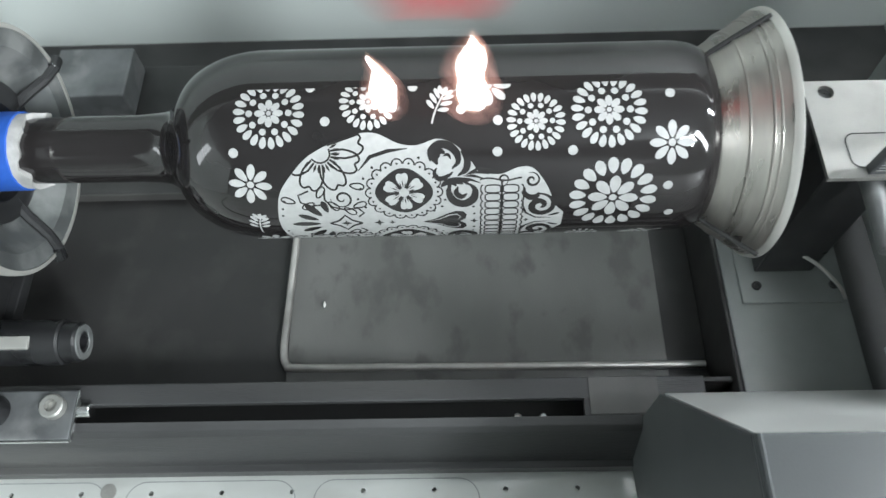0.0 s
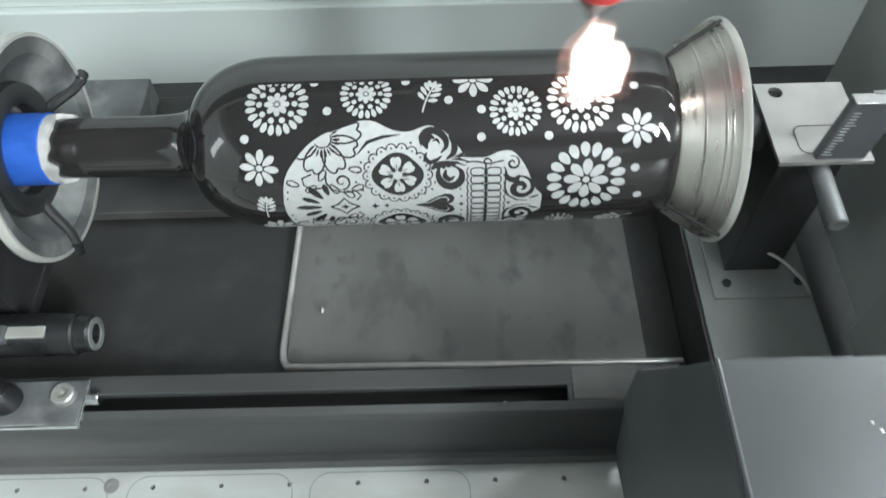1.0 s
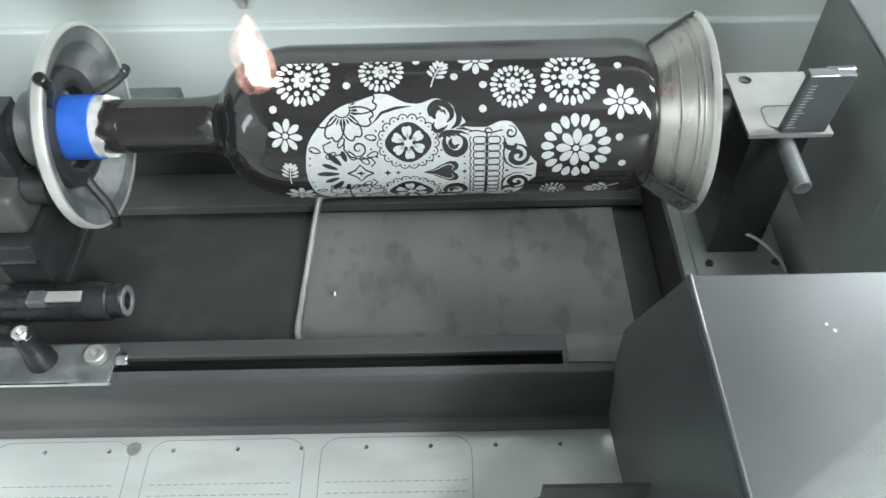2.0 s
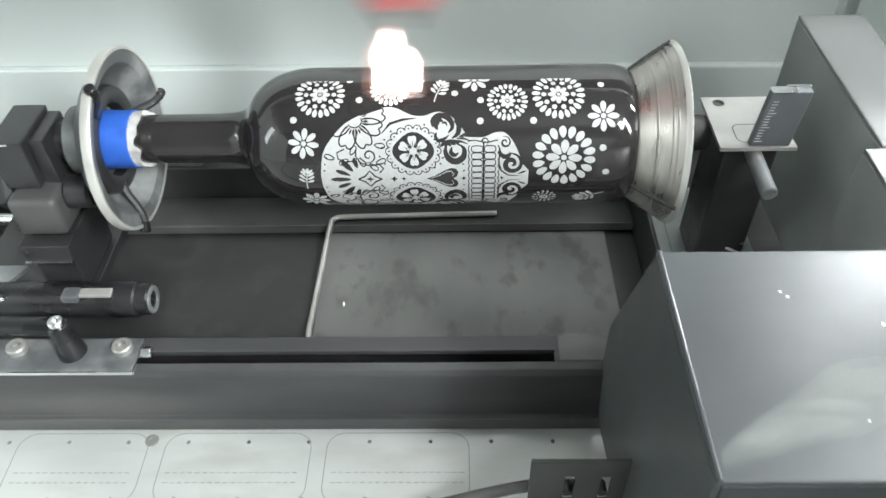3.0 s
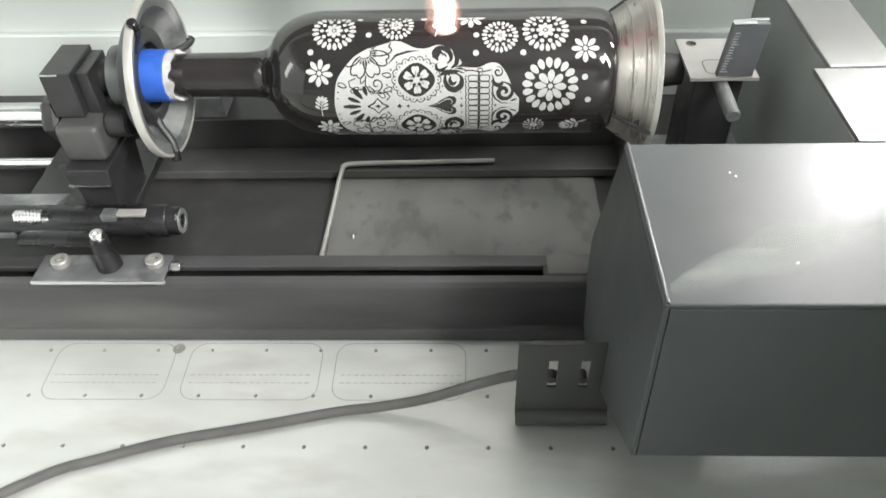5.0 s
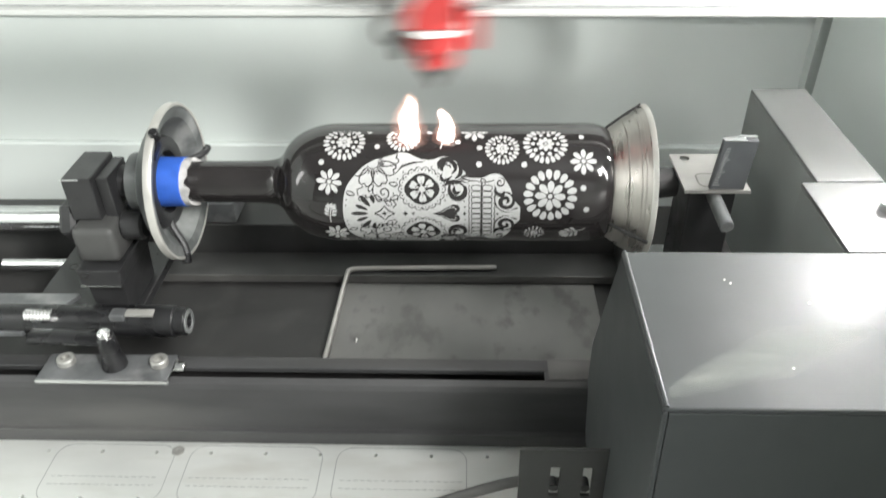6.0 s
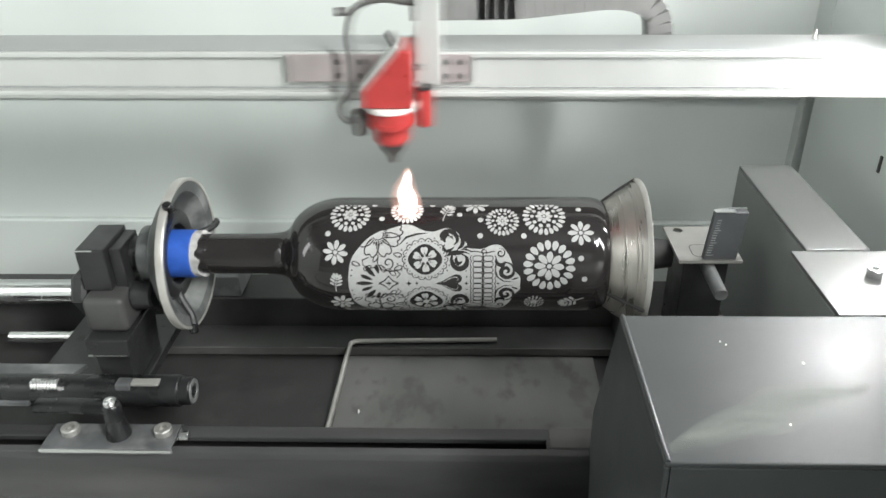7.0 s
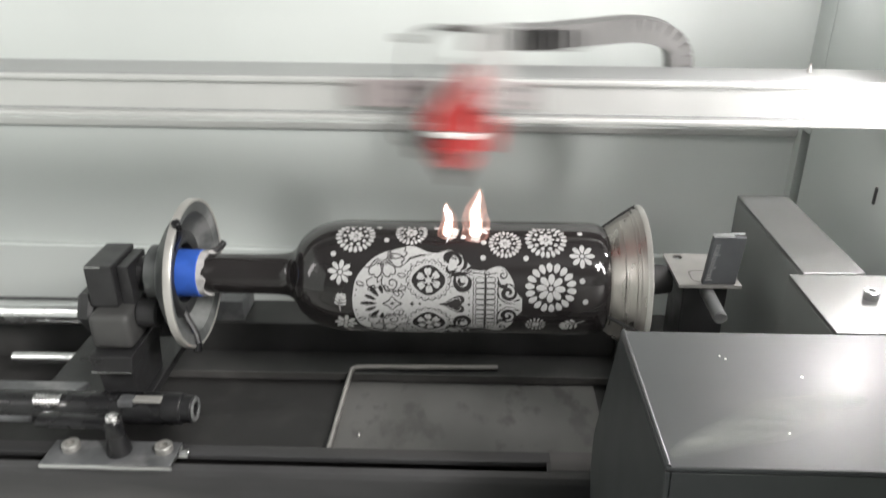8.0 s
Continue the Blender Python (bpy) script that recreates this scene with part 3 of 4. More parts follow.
def neck_cup():
    ob = thing("neck_cup", "grey dished cup with pale rim gripping the bottle neck", "rotary cup", (CUP_X, AX, AZ))
    part("rim", lathe([(0.0, 0.0510), (0.0006, 0.0506), (0.0006, 0.0490), (-0.0030, 0.0488), (-0.0046, 0.0502), (-0.0040, 0.0510)], closed=True, n=96), M_RIM, ob, "pale machined aluminium rim", True)
    part("dish", lathe([(0.0000, 0.0489), (-0.0016, 0.0420), (-0.0060, 0.0385), (-0.0110, 0.0345), (-0.0150, 0.0270), (-0.0165, 0.0190), (-0.0250, 0.0162), (-0.0300, 0.0162), (-0.0300, 0.0190), (-0.0210, 0.0200), (-0.0190, 0.0275), (-0.0130, 0.0380), (-0.0050, 0.0485)], closed=True, n=96), M_DISH, ob, "grey stepped dish", True)
    part("hub_ring", lathe([(-0.0120, 0.0305), (-0.0085, 0.0295), (-0.0070, 0.0250), (-0.0085, 0.0205), (-0.0150, 0.0200)], closed=True, n=64), M_BLACK, ob, "dark raised hub ring", True)
    for a in (355, 115, 243):
        c, s = math.cos(radians(a)), math.sin(radians(a))
        jaw = part("jaw", tube([(0.0012, 0.0490 * c, 0.0490 * s), (-0.001, 0.041 * c, 0.041 * s), (-0.007, 0.031 * c, 0.031 * s), (-0.010, 0.023 * c, 0.023 * s)], 0.0024, 8, 3, (1, 0, 0)), M_BLACK, ob, "black radial jaw")
        part("jaw_screw", rod((0.0005, 0.0475 * c, 0.0475 * s), (0.0005, 0.0540 * c, 0.0540 * s), 0.0030, 12), M_RUBBER, jaw, smooth=True)
    return ob


def base_cone():
    ob = thing("base_cone", "bright turned aluminium cone driving the bottle base", "rotary cone", (CONE_X, AX, AZ))
    part("cone", lathe([(-0.0245, 0.029), (-0.0240, 0.0330), (-0.0232, 0.0340), (-0.0150, 0.0397), (-0.0142, 0.0405), (-0.0082, 0.0440), (-0.0075, 0.0448), (-0.003, 0.0478), (-0.0028, 0.046), (-0.008, 0.030)], closed=True, n=96), M_ALU, ob, "turned aluminium cone with fine ridges", True)
    for x, r in ((-0.0147, 0.0401), (-0.0080, 0.0443), (-0.0060, 0.0457)):
        part("ridge", lathe([(x - 0.0005, r - 0.0004), (x - 0.0004, r + 0.0001), (x, r + 0.0003), (x + 0.0003, r + 0.0003), (x + 0.0006, r)], closed=True, n=96), M_ALU, ob, "fine machined ridge", True)
    part("rim", lathe([(-0.0030, 0.0481), (-0.0018, 0.0490), (-0.0002, 0.0494), (0.0002, 0.0490), (0.0002, 0.042), (-0.003, 0.042)], closed=True, n=96), M_RIM, ob, "pale machined rim", True)
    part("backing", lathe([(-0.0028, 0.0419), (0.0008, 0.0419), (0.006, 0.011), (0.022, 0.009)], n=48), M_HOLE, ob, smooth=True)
    for a in (64, 196, 318):
        c, s = math.cos(radians(a)), math.sin(radians(a))
        # no cut in the cone: a black strip paints the slot's shade
        part("jaw_slot", tube([(-0.0230, 0.0342 * c, 0.0342 * s), (-0.012, 0.0420 * c, 0.0420 * s), (-0.0020, 0.0488 * c, 0.0484 * s)], 0.0013, 8, 3, (0, -s, c)), M_HOLE, ob, "slot drawn as a black strip for its shade")
    return ob


cup, cone = neck_cup(), base_cone()


def drive_end():
    ob = thing("drive_block", "black bearing block and shaft behind the cone", "bearing block", (0.16, AX, 0.0))
    part("housing", block(0.000, 0.028, -0.020, 0.014, 0.046, 0.1408, 0.001), M_BLACK, ob)
    plate = part("index_plate", drilled_plate(-0.006, 0.033, -0.0285, 0.0175, 0.1410, 0.1430, 0.0025, 0.0120, 0.0032), M_PLATE, ob, "dull aluminium plate with a hole")
    part("outline_groove", flat_line(rounded(0.004, 0.028, -0.0240, -0.0085, 0.004), 0.0006, 0.1433), M_BRACKET, plate)
    tab = part("scale_tab", prism([(0.0085, 0.1432), (0.0290, 0.1432), (0.0315, 0.1755), (0.0115, 0.1755)], "y", -0.0275, -0.0235, 0.0005), M_TAB, ob, "small upright dark tab with scale marks")
    for k in range(15):
        x = 0.0098 + 0.00025 * k
        part("scale_mark", block(x, x + (0.0042 if k % 5 == 0 else 0.0026), -0.0281, -0.0278, 0.1465 + k * 0.0017, 0.1469 + k * 0.0017, 0), M_LINE, tab)
    part("tab_cap", join(block(0.0115, 0.0240, -0.0285, -0.0230, 0.1757, 0.1764, 0.0002), block(0.0200, 0.0318, -0.0240, -0.0215, 0.1757, 0.1764, 0.0002)), M_STEEL, tab, "bright top edge")
    return ob


drive_end()
tagged(part("belt_peg", rod((0.1735, 0.1900, 0.1360), (0.1735, 0.1560, 0.1345), 0.0041, 24), M_DISH, None, smooth=True), "short pale round peg beside the drive block", "peg")
cover = thing("cover_panel", "dark steel panel with small screw holes", "panel")
part("panel_top", block(0.1452, 0.2030, 0.125, 0.268, 0.0415, 0.044, 0.0008), M_PANEL, cover)
part("raised_plate", block(0.152, 0.2005, 0.1750, 0.262, 0.0442, 0.0455, 0.0004), M_PANEL, cover)
for x, y in ((0.160, 0.184), (0.197, 0.184)):
    tagged(part("panel_screw", lathe([(0, 0.0024), (0.0008, 0.0022), (0.0008, 0.0012), (0.0003, 0.001)], (x, y, 0.0456), "z", 14), M_BLACK), "small black panel screw", "screw", "panel screws")
tagged(part("thin_wire", tube([(0.172, 0.214, 0.046), (0.176, 0.195, 0.060), (0.184, 0.186, 0.062), (0.194, 0.178, 0.056), (0.2000, 0.176, 0.047)], 0.0009, 8), M_WIRE, None, smooth=True), "thin pale wire near the drive block", "wire")

# ---- bottle ----
bottle = thing("wine_bottle", "dark glass wine bottle with white engraved skull and flowers", "bottle", (-0.002, AX, AZ))
SHOULDER = [(-0.056 - 0.036 * math.sin(math.pi / 2 * k / 16), 0.0148 + (R - 0.0148) * math.cos(math.pi / 2 * k / 16)) for k in range(14)] + [(-0.0925, 0.0186), (-0.0945, 0.0165), (-0.0975, 0.0149), (-0.1020, 0.0141)]
PROFILE = [(0.1165, 0.020), (0.1165, 0.0280), (0.1158, 0.0310), (0.1140, 0.0335), (0.1115, 0.0353), (0.1082, 0.0366), (0.1045, 0.0373), (0.1000, R), (0.05, R), (0.0, R)] + SHOULDER \
    + [(-0.110, 0.0136), (-0.135, 0.0135), (-0.160, 0.0134), (-0.170, 0.0134), (-0.171, 0.0140), (-0.182, 0.0140), (-0.184, 0.0128), (-0.188, 0.0122)]
part("glass", lathe(PROFILE, n=128), M_GLASS, bottle, "glossy near-black glass", True)


def torn_band():
    """Crumpled tape with a ragged, lifted edge."""
    bm = bmesh.new()
    n, m, rows = 96, 9, []
    for k in range(n):
        a = 2 * math.pi * k / n
        c, d = math.cos(a), math.sin(a)
        end = -0.1520 + 0.0035 * noise.noise((2.2 * c, 2.2 * d, 0.4)) + 0.0005 * noise.noise((9 * c, 9 * d, 1.4))
        row = []
        for i in range(m):
            t = i / (m - 1)
            x = -0.1600 + t * (end + 0.1600)
            r = 0.0153 + 0.0003 * noise.noise((5 * c, 5 * d, 40 * x)) + 0.0013 * t * max(0, noise.noise((2.4 * c, 2.4 * d, 6.0)))
            row.append(bm.verts.new((x, r * c, r * d)))
        row.append(bm.verts.new((end - 0.0004, 0.0134 * c, 0.0134 * d)))
        rows.append(row)
    for k in range(n):
        a, b = rows[k], rows[(k + 1) % n]
        for i in range(m):
            bm.faces.new((a[i], a[i + 1], b[i + 1], b[i]))
    return bm


part("torn_tape", torn_band(), M_TORN, bottle, "torn crumpled grey tape edge", True)
part("blue_tape", lathe([(-0.1885, 0.0150), (-0.1880, 0.0158), (-0.1800, 0.0161), (-0.1720, 0.0163), (-0.1575, 0.0161), (-0.1570, 0.0145)], n=48), M_BLUE, bottle, "blue masking tape wound round the neck", True)

# Motifs are laid out flat in millimetres: u along the bottle, v round it from the top towards the front.
TOP_CUT = 0.6                        # where the engraving has got to
MIDLINE = 56.0                       # the skull's line of symmetry


def wrap(u, v, lift):
    u, v = 0.9957 * u - 2.4, max(v, TOP_CUT) + 2.0
    a, r = v / 1000 / R, R + lift
    return (u / 1000, -r * math.sin(a), r * math.cos(a))


class Layer:
    """Flat shapes gathered in one mesh and wound on the bottle."""

    def __init__(self, lift):
        self.lift, self.verts, self.faces, self.bold, self.shift = lift, [], [], 1.0, 0.0

    def add(self, u, v):
        self.verts.append(wrap(u + self.shift, v, self.lift))
        return len(self.verts) - 1

    def blob(self, outline, rings=2):
        cu, cv = sum(p[0] for p in outline) / len(outline), sum(p[1] for p in outline) / len(outline)
        if max(p[1] for p in outline) <= TOP_CUT:
            return
        mid = self.add(cu, cv)
        last, n = None, len(outline)
        for k in range(1, rings + 1):
            ring = [self.add(cu + (p[0] - cu) * k / rings, cv + (p[1] - cv) * k / rings) for p in outline]
            for i in range(n):
                j = (i + 1) % n
                self.faces.append((mid, ring[i], ring[j]) if last is None else (last[i], ring[i], ring[j], last[j]))
            last = ring

    def dot(self, u, v, ru, rv=None, n=14):
        rv = rv or ru
        self.blob([(u + ru * math.cos(2 * math.pi * k / n), v + rv * math.sin(2 * math.pi * k / n)) for k in range(n)], 1 if ru < 3 else 3)

    def petal(self, u, v, angle, r0, r1, width, sharp=0.8, n=14):
        """An oval leaf that points away from (u, v) between two radii."""
        a, out = radians(angle), []
        for k in range(n):
            t = 2 * math.pi * k / n
            s = (r0 + r1) / 2 + (r1 - r0) / 2 * math.cos(t)
            w = width / 2 * math.copysign(abs(math.sin(t)) ** (1 / sharp), math.sin(t)) * (1 + 0.22 * math.cos(t))
            out.append((u + s * math.cos(a) - w * math.sin(a), v + s * math.sin(a) + w * math.cos(a)))
        self.blob(out, 1)

    def stroke(self, points, w, taper=False):
        n, row = len(points), []
        for i, (u, v) in enumerate(points):
            a, b = points[max(i - 1, 0)], points[min(i + 1, n - 1)]
            d = math.hypot(b[0] - a[0], b[1] - a[1]) or 1
            h = self.bold * w / 2 * (math.sin(math.pi * (0.06 + 0.88 * i / (n - 1))) if taper else 1)
            s, t = -(b[1] - a[1]) / d * h, (b[0] - a[0]) / d * h
            row.append((self.add(u + s, v + t), self.add(u - s, v - t)))
        for a, b in zip(row, row[1:]):
            self.faces.append((a[0], b[0], b[1], a[1]))

    def ring(self, u, v, ru, rv, w, a0=0, a1=360, n=40):
        self.stroke([(u + ru * math.cos(radians(a0 + (a1 - a0) * k / n)), v + rv * math.sin(radians(a0 + (a1 - a0) * k / n))) for k in range(n + 1)], w)

    def spiral(self, u, v, r0, r1, a0, turns, w, taper=True, n=36):
        self.stroke([(u + (r0 + (r1 - r0) * k / n) * math.cos(radians(a0 + 360 * turns * k / n)),
                      v + (r0 + (r1 - r0) * k / n) * math.sin(radians(a0 + 360 * turns * k / n))) for k in range(n + 1)], w, taper)

    def make(self, name, mat, parent, label=""):
        me = bpy.data.meshes.new(name)
        me.from_pydata(self.verts, [], self.faces)
        me.validate()
        me.materials.append(mat)
        for p in me.polygons:
            p.use_smooth = True
        ob = new(name, me)
        ob.parent = parent
        if label:
            ob["label"] = label
        return ob


ON, OVER, TOPMOST = 0.00012, 0.00024, 0.00036


def motif(name, label, u, v, heart, petals, dots=()):
    """A round heart that carries each of its petals as a piece of its own."""
    g = Layer(ON)
    g.dot(u, v, heart)
    ob = g.make(name, M_MARK, bottle, label)
    for args in petals:
        g = Layer(ON)
        g.petal(*args)
        if g.faces:
            g.make("petal", M_MARK, ob)
    for args in dots:
        g = Layer(ON)
        g.dot(*args)
        if g.faces:
            g.make("bead", M_MARK, ob)
    return ob


def burst(u, v, r, n=22):
    motif("burst_motif", "white engraved chrysanthemum burst", u, v, r * 0.07,
          [(u, v, 360 * k / n + 4, r * 0.66, r, r * 0.19) for k in range(n)] + [(u, v, 45 * k, r * 0.09, r * 0.40, r * 0.19) for k in range(8)],
          [(u + r * 0.55 * math.cos(2 * math.pi * k / 10), v + r * 0.55 * math.sin(2 * math.pi * k / 10), r * 0.095) for k in range(10)])


def daisy(u, v, r, turn=0):
    motif("daisy_motif", "white engraved eight-petal daisy", u, v, r * 0.17, [(u, v, 45 * k + turn, r * 0.22, r, r * 0.38) for k in range(8)])


def dahlia(u, v, r):
    motif("dahlia_motif", "large white engraved dahlia", u, v, r * 0.09,
          [(u, v, 20 * k + 6, r * 0.62, r, r * 0.24) for k in range(18)] + [(u, v, 45 * k + 3, r * 0.13, r * 0.57, r * 0.25) for k in range(8)])


def sprig(u, v, r, angle):
    a = radians(angle)
    leaves = [(u, v, angle, r * 0.55, r * 1.1, r * 0.26)]
    for s in (-1, 1):
        for k, (t, length) in enumerate(((-0.35, 0.55), (-0.05, 0.62), (0.25, 0.6), (0.5, 0.5))):
            leaves.append((u + r * t * math.cos(a), v + r * t * math.sin(a), angle + s * (62 - 8 * k), r * 0.10, r * (0.16 + length), r * 0.24))
    ob = motif("sprig_motif", "white engraved leafy sprig", u, v, r * 0.06, leaves)
    g = Layer(ON)
    g.stroke([(u + r * t * math.cos(a) - 0.12 * r * t * t * math.sin(a), v + r * t * math.sin(a)) for t in (-1.1, -0.8, -0.5, -0.2, 0.1, 0.4, 0.6)], r * 0.09)
    g.make("stem", M_MARK, ob)


for u, v, r in ((-46.8, 10.1, 13.0), (-10.9, 6.6, 10.6), (49.1, 15.1, 10.6), (75.2, 11.6, 13.6)):
    burst(u, v, r)
dahlia(77.8, 44.6, 16.2)
for u, v, r, t in ((97.4, 23.7, 8.0, 0), (-55.0, 36.0, 7.9, 8), (32.4, 1.0, 8.2, 0), (-53.0, 73.5, 7.6, 10)):
    daisy(u, v, r, t)
burst(69.5, 72.5, 6.6, 14)
for u, v, r, a in ((14.2, 8.2, 7.0, -65), (-55.3, 55.8, 6.2, -80), (93.0, 71.5, 8.0, 155)):
    sprig(u, v, r, a)
for u, v in ((-32.1, 0.5), (-26.5, 13.6), (5.1, 1.1), (22.4, 10.2), (35.5, 14.5), (35.2, 25.6), (62.2, 25.7), (97.2, 5.8), (97.3, 39.7), (99.8, 53.0), (-59.9, 24.1)):
    g = Layer(ON)
    g.dot(u, v, 1.75, n=18)
    g.make("dot_motif", M_MARK, bottle)


# the skull, lying along the bottle: d is the distance from its midline
SKULL = [(-46.2, 8), (-44.5, 14), (-41.0, 20.5), (-31.7, 30.3), (-18.0, 36.5), (-8.2, 38.0), (1.0, 34.0), (7.6, 33.3), (15.0, 35.4), (21.5, 33.0), (27.0, 27.0), (30.0, 23.2), (37.6, 22.2), (44.0, 24.6), (49.5, 24.0), (54.5, 17.4), (57.8, 9.0), (60.0, 6.0), (61.5, 4.2)]


SKULL_SHIFT = -1.2
EDGE = smooth_line([(u, d, 0) for u, d in SKULL], 8)


def skull_half(u):
    return float(np.interp(u, [p.x for p in EDGE], [p.y for p in EDGE]))


def skull_ground():
    g = Layer(ON)
    g.shift = SKULL_SHIFT
    cols, n = [], 28
    for i in range(0, 216):
        u = -46.2 + i * 0.5
        h = skull_half(u)
        if u < -44.0:
            h *= math.sqrt(max(0.05, 1 - ((-44.0 - u) / 2.4) ** 2))
        cols.append([g.add(u, MIDLINE - h + 2 * h * k / n) for k in range(n + 1)])
    for a, b in zip(cols, cols[1:]):
        for k in range(n):
            g.faces.append((a[k], b[k], b[k + 1], a[k + 1]))
    return g.make("skull_motif", M_MARK, bottle, "white engraved sugar skull lying sideways")


def scalloped(g, cu, cv, ru, rv, n, size):
    for k in range(n):
        a = 2 * math.pi * k / n
        g.ring(cu + ru * math.cos(a), cv + rv * math.sin(a), size, size, 0.42, math.degrees(a) - 95, math.degrees(a) + 95, 8)


def skull_lines(skull):
    k1, w1 = Layer(OVER), Layer(TOPMOST)
    k1.bold = 1.3
    for g in (k1, w1):
        g.shift = SKULL_SHIFT

    def sweep(points, w, V):
        """A curl that swells in the middle."""
        k1.stroke([(p.x, V(p.y)) for p in smooth_line([(u, d, 0) for u, d in points], 5)], w, True)

    for s in (1, -1):
        V = lambda d, s=s: MIDLINE - s * d
        # eye
        eu, ed = 2.2, 15.6
        outline = []
        for k in range(32):
            a = 2 * math.pi * k / 32
            e = 1 + 0.05 * math.cos(4 * a)
            outline.append((eu + 10.2 * e * math.cos(a), V(ed + 9.2 * e * math.sin(a))))
        k1.blob(outline, 4)
        scalloped(k1, eu, V(ed), 12.2, 11.2, 18, 2.0)
        for k in range(18):
            a = 2 * math.pi * (k + 0.0) / 18
            k1.dot(eu + 12.4 * math.cos(a), V(ed) + 11.4 * math.sin(a), 0.45, n=6)
        for k in range(6):
            a = radians(60 * k + 25)
            heart = []
            for i in range(18):
                t = 2 * math.pi * i / 18
                x = 5.0 + 3.2 * math.cos(t) - 0.8 * math.exp(-(math.sin(t) / 0.3) ** 2) * (math.cos(t) > 0)
                y = 2.8 * math.sin(t) * (0.72 + 0.36 * math.cos(t))
                heart.append((eu + x * math.cos(a) - y * math.sin(a), V(ed) + x * math.sin(a) + y * math.cos(a)))
            w1.blob(heart, 1)
        w1.dot(eu, V(ed), 1.9)
        k2 = Layer(0.00048)
        k2.shift = SKULL_SHIFT
        for k in range(6):
            for q, r1 in ((-15, 4.2), (0, 5.2), (15, 4.2)):
                a = radians(60 * k + 25 + q)
                k2.stroke([(eu + r * math.cos(a), V(ed) + r * math.sin(a)) for r in (2.1, (2.1 + r1) / 2, r1)], 0.42, True)
        k2.make("flower_lines", M_INK, skull, "fine dark lines in the eye flower")
        # swirls of the brow and cheek
        sweep([(12.2, 27.4), (12.1, 31.0), (15.0, 33.4), (18.8, 32.9), (21.6, 30.4), (22.2, 27.1), (20.0, 24.6)], 2.3, V)
        sweep([(17.6, 30.4), (15.2, 31.0), (13.8, 28.8), (14.7, 26.2)], 2.6, V)
        sweep([(19.6, 28.0), (18.6, 29.8), (16.8, 29.2)], 0.9, V)
        sweep([(23.2, 31.0), (25.4, 28.0), (25.0, 24.3), (22.0, 21.8)], 2.0, V)
        sweep([(14.4, 25.0), (13.6, 22.9), (15.2, 20.8), (18.0, 21.6), (20.4, 23.4)], 1.5, V)
        sweep([(19.4, 19.0), (18.6, 15.4), (20.4, 11.4), (24.2, 9.9), (27.6, 12.2), (28.2, 16.2), (26.2, 18.6)], 2.7, V)
        sweep([(22.0, 17.6), (21.4, 15.0), (23.2, 13.2), (25.4, 14.6)], 1.8, V)
        for end in ((15.8, 17.6), (18.6, 17.0), (21.4, 17.8), (24.0, 18.6), (26.4, 19.8)):
            sweep([(18.6, 20.8), ((18.6 + end[0]) / 2 + 0.3, (20.8 + end[1]) / 2), end], 1.5, V)
        for k in range(5):
            k1.stroke([(22.5 + 0.8 * k, V(20.5 + 0.6 * k)), (25.0 + 1.2 * k, V(19.0 + 1.4 * k)), (28.6 + 1.6 * k, V(17.2 + 1.7 * k))], 0.9, True)
        # gum line and upper curls
        k1.stroke([(30.0 + 0.9 * k, V(20.2 + 0.5 * math.sin(k * 0.45))) for k in range(18)], 0.5)
        k1.spiral(38.5, V(20.2), 0.4, 2.2, 0, 1.2 * s, 0.6)
        k1.spiral(49.0, V(19.6), 0.4, 3.1, 30, -1.4 * s, 0.8)
        # jaw
        k1.spiral(52.5, V(8.2), 0.6, 5.8, 90 * s, -1.55 * s, 2.1)
        k1.spiral(50.0, V(14.8), 1.4, 4.0, 10 * s, 0.55 * s, 2.0)
        k1.stroke([(46.5, V(13.0)), (45.8, V(9.0)), (47.2, V(4.5)), (51.0, V(1.6)), (57.0, V(1.2))], 0.7, True)
        k1.petal(55.8, V(2.6), 20 * -s, 0.0, 4.6, 1.1)
        # nose
        nose = [(8.4, V(0.0)), (13.0, V(1.7)), (17.5, V(4.6)), (21.0, V(6.3)), (23.8, V(6.0)), (25.2, V(4.0)), (24.6, V(1.6)), (22.6, V(0.0))]
        k1.blob(nose, 3)
        w1.stroke([(11.0, V(0.5)), (15.0, V(1.8)), (18.6, V(4.1)), (21.4, V(4.6)), (22.8, V(3.0)), (21.8, V(1.2))], 0.55, True)
        # teeth
        for j in range(5):
            d0 = 1.9 + 3.6 * j
            for uc in (34.8, 41.4):
                k1.stroke([(uc + 2.9 * math.copysign(abs(math.cos(t)) ** 0.6, math.cos(t)), V(d0 + 1.65 * math.copysign(abs(math.sin(t)) ** 0.6, math.sin(t)))) for t in (2 * math.pi * k / 20 for k in range(21))], 0.42)
            k1.ring(31.2, V(d0), 0.9, 1.7, 0.4, 90, 270, 8)
            k1.ring(45.2, V(d0), 0.9, 1.7, 0.4, -90, 90, 8)
        # forehead fan, diamonds and dots
        for k, (a, r0, r1, w) in enumerate(((180, 5.5, 16.5, 2.8), (157, 6.5, 14.5, 2.5), (132, 6.5, 15.0, 3.1), (106, 7.0, 13.0, 2.6))):
            if k or s > 0:
                k1.petal(-25.0, V(0), -s * a, r0, r1, w)
        k1.stroke([(-27.0, V(0)), (-23.4, V(1.8)), (-20.8, V(5.0)), (-18.2, V(1.8)), (-14.6, V(0))], 0.7)
        k1.blob([(-23.0, V(0)), (-21.0, V(0.8)), (-20.8, V(2.2)), (-20.4, V(0.8)), (-18.6, V(0))], 1)
        # flower of the crown: heart-shaped petals round a half disc
        fu, fd = -27.5, 31.0
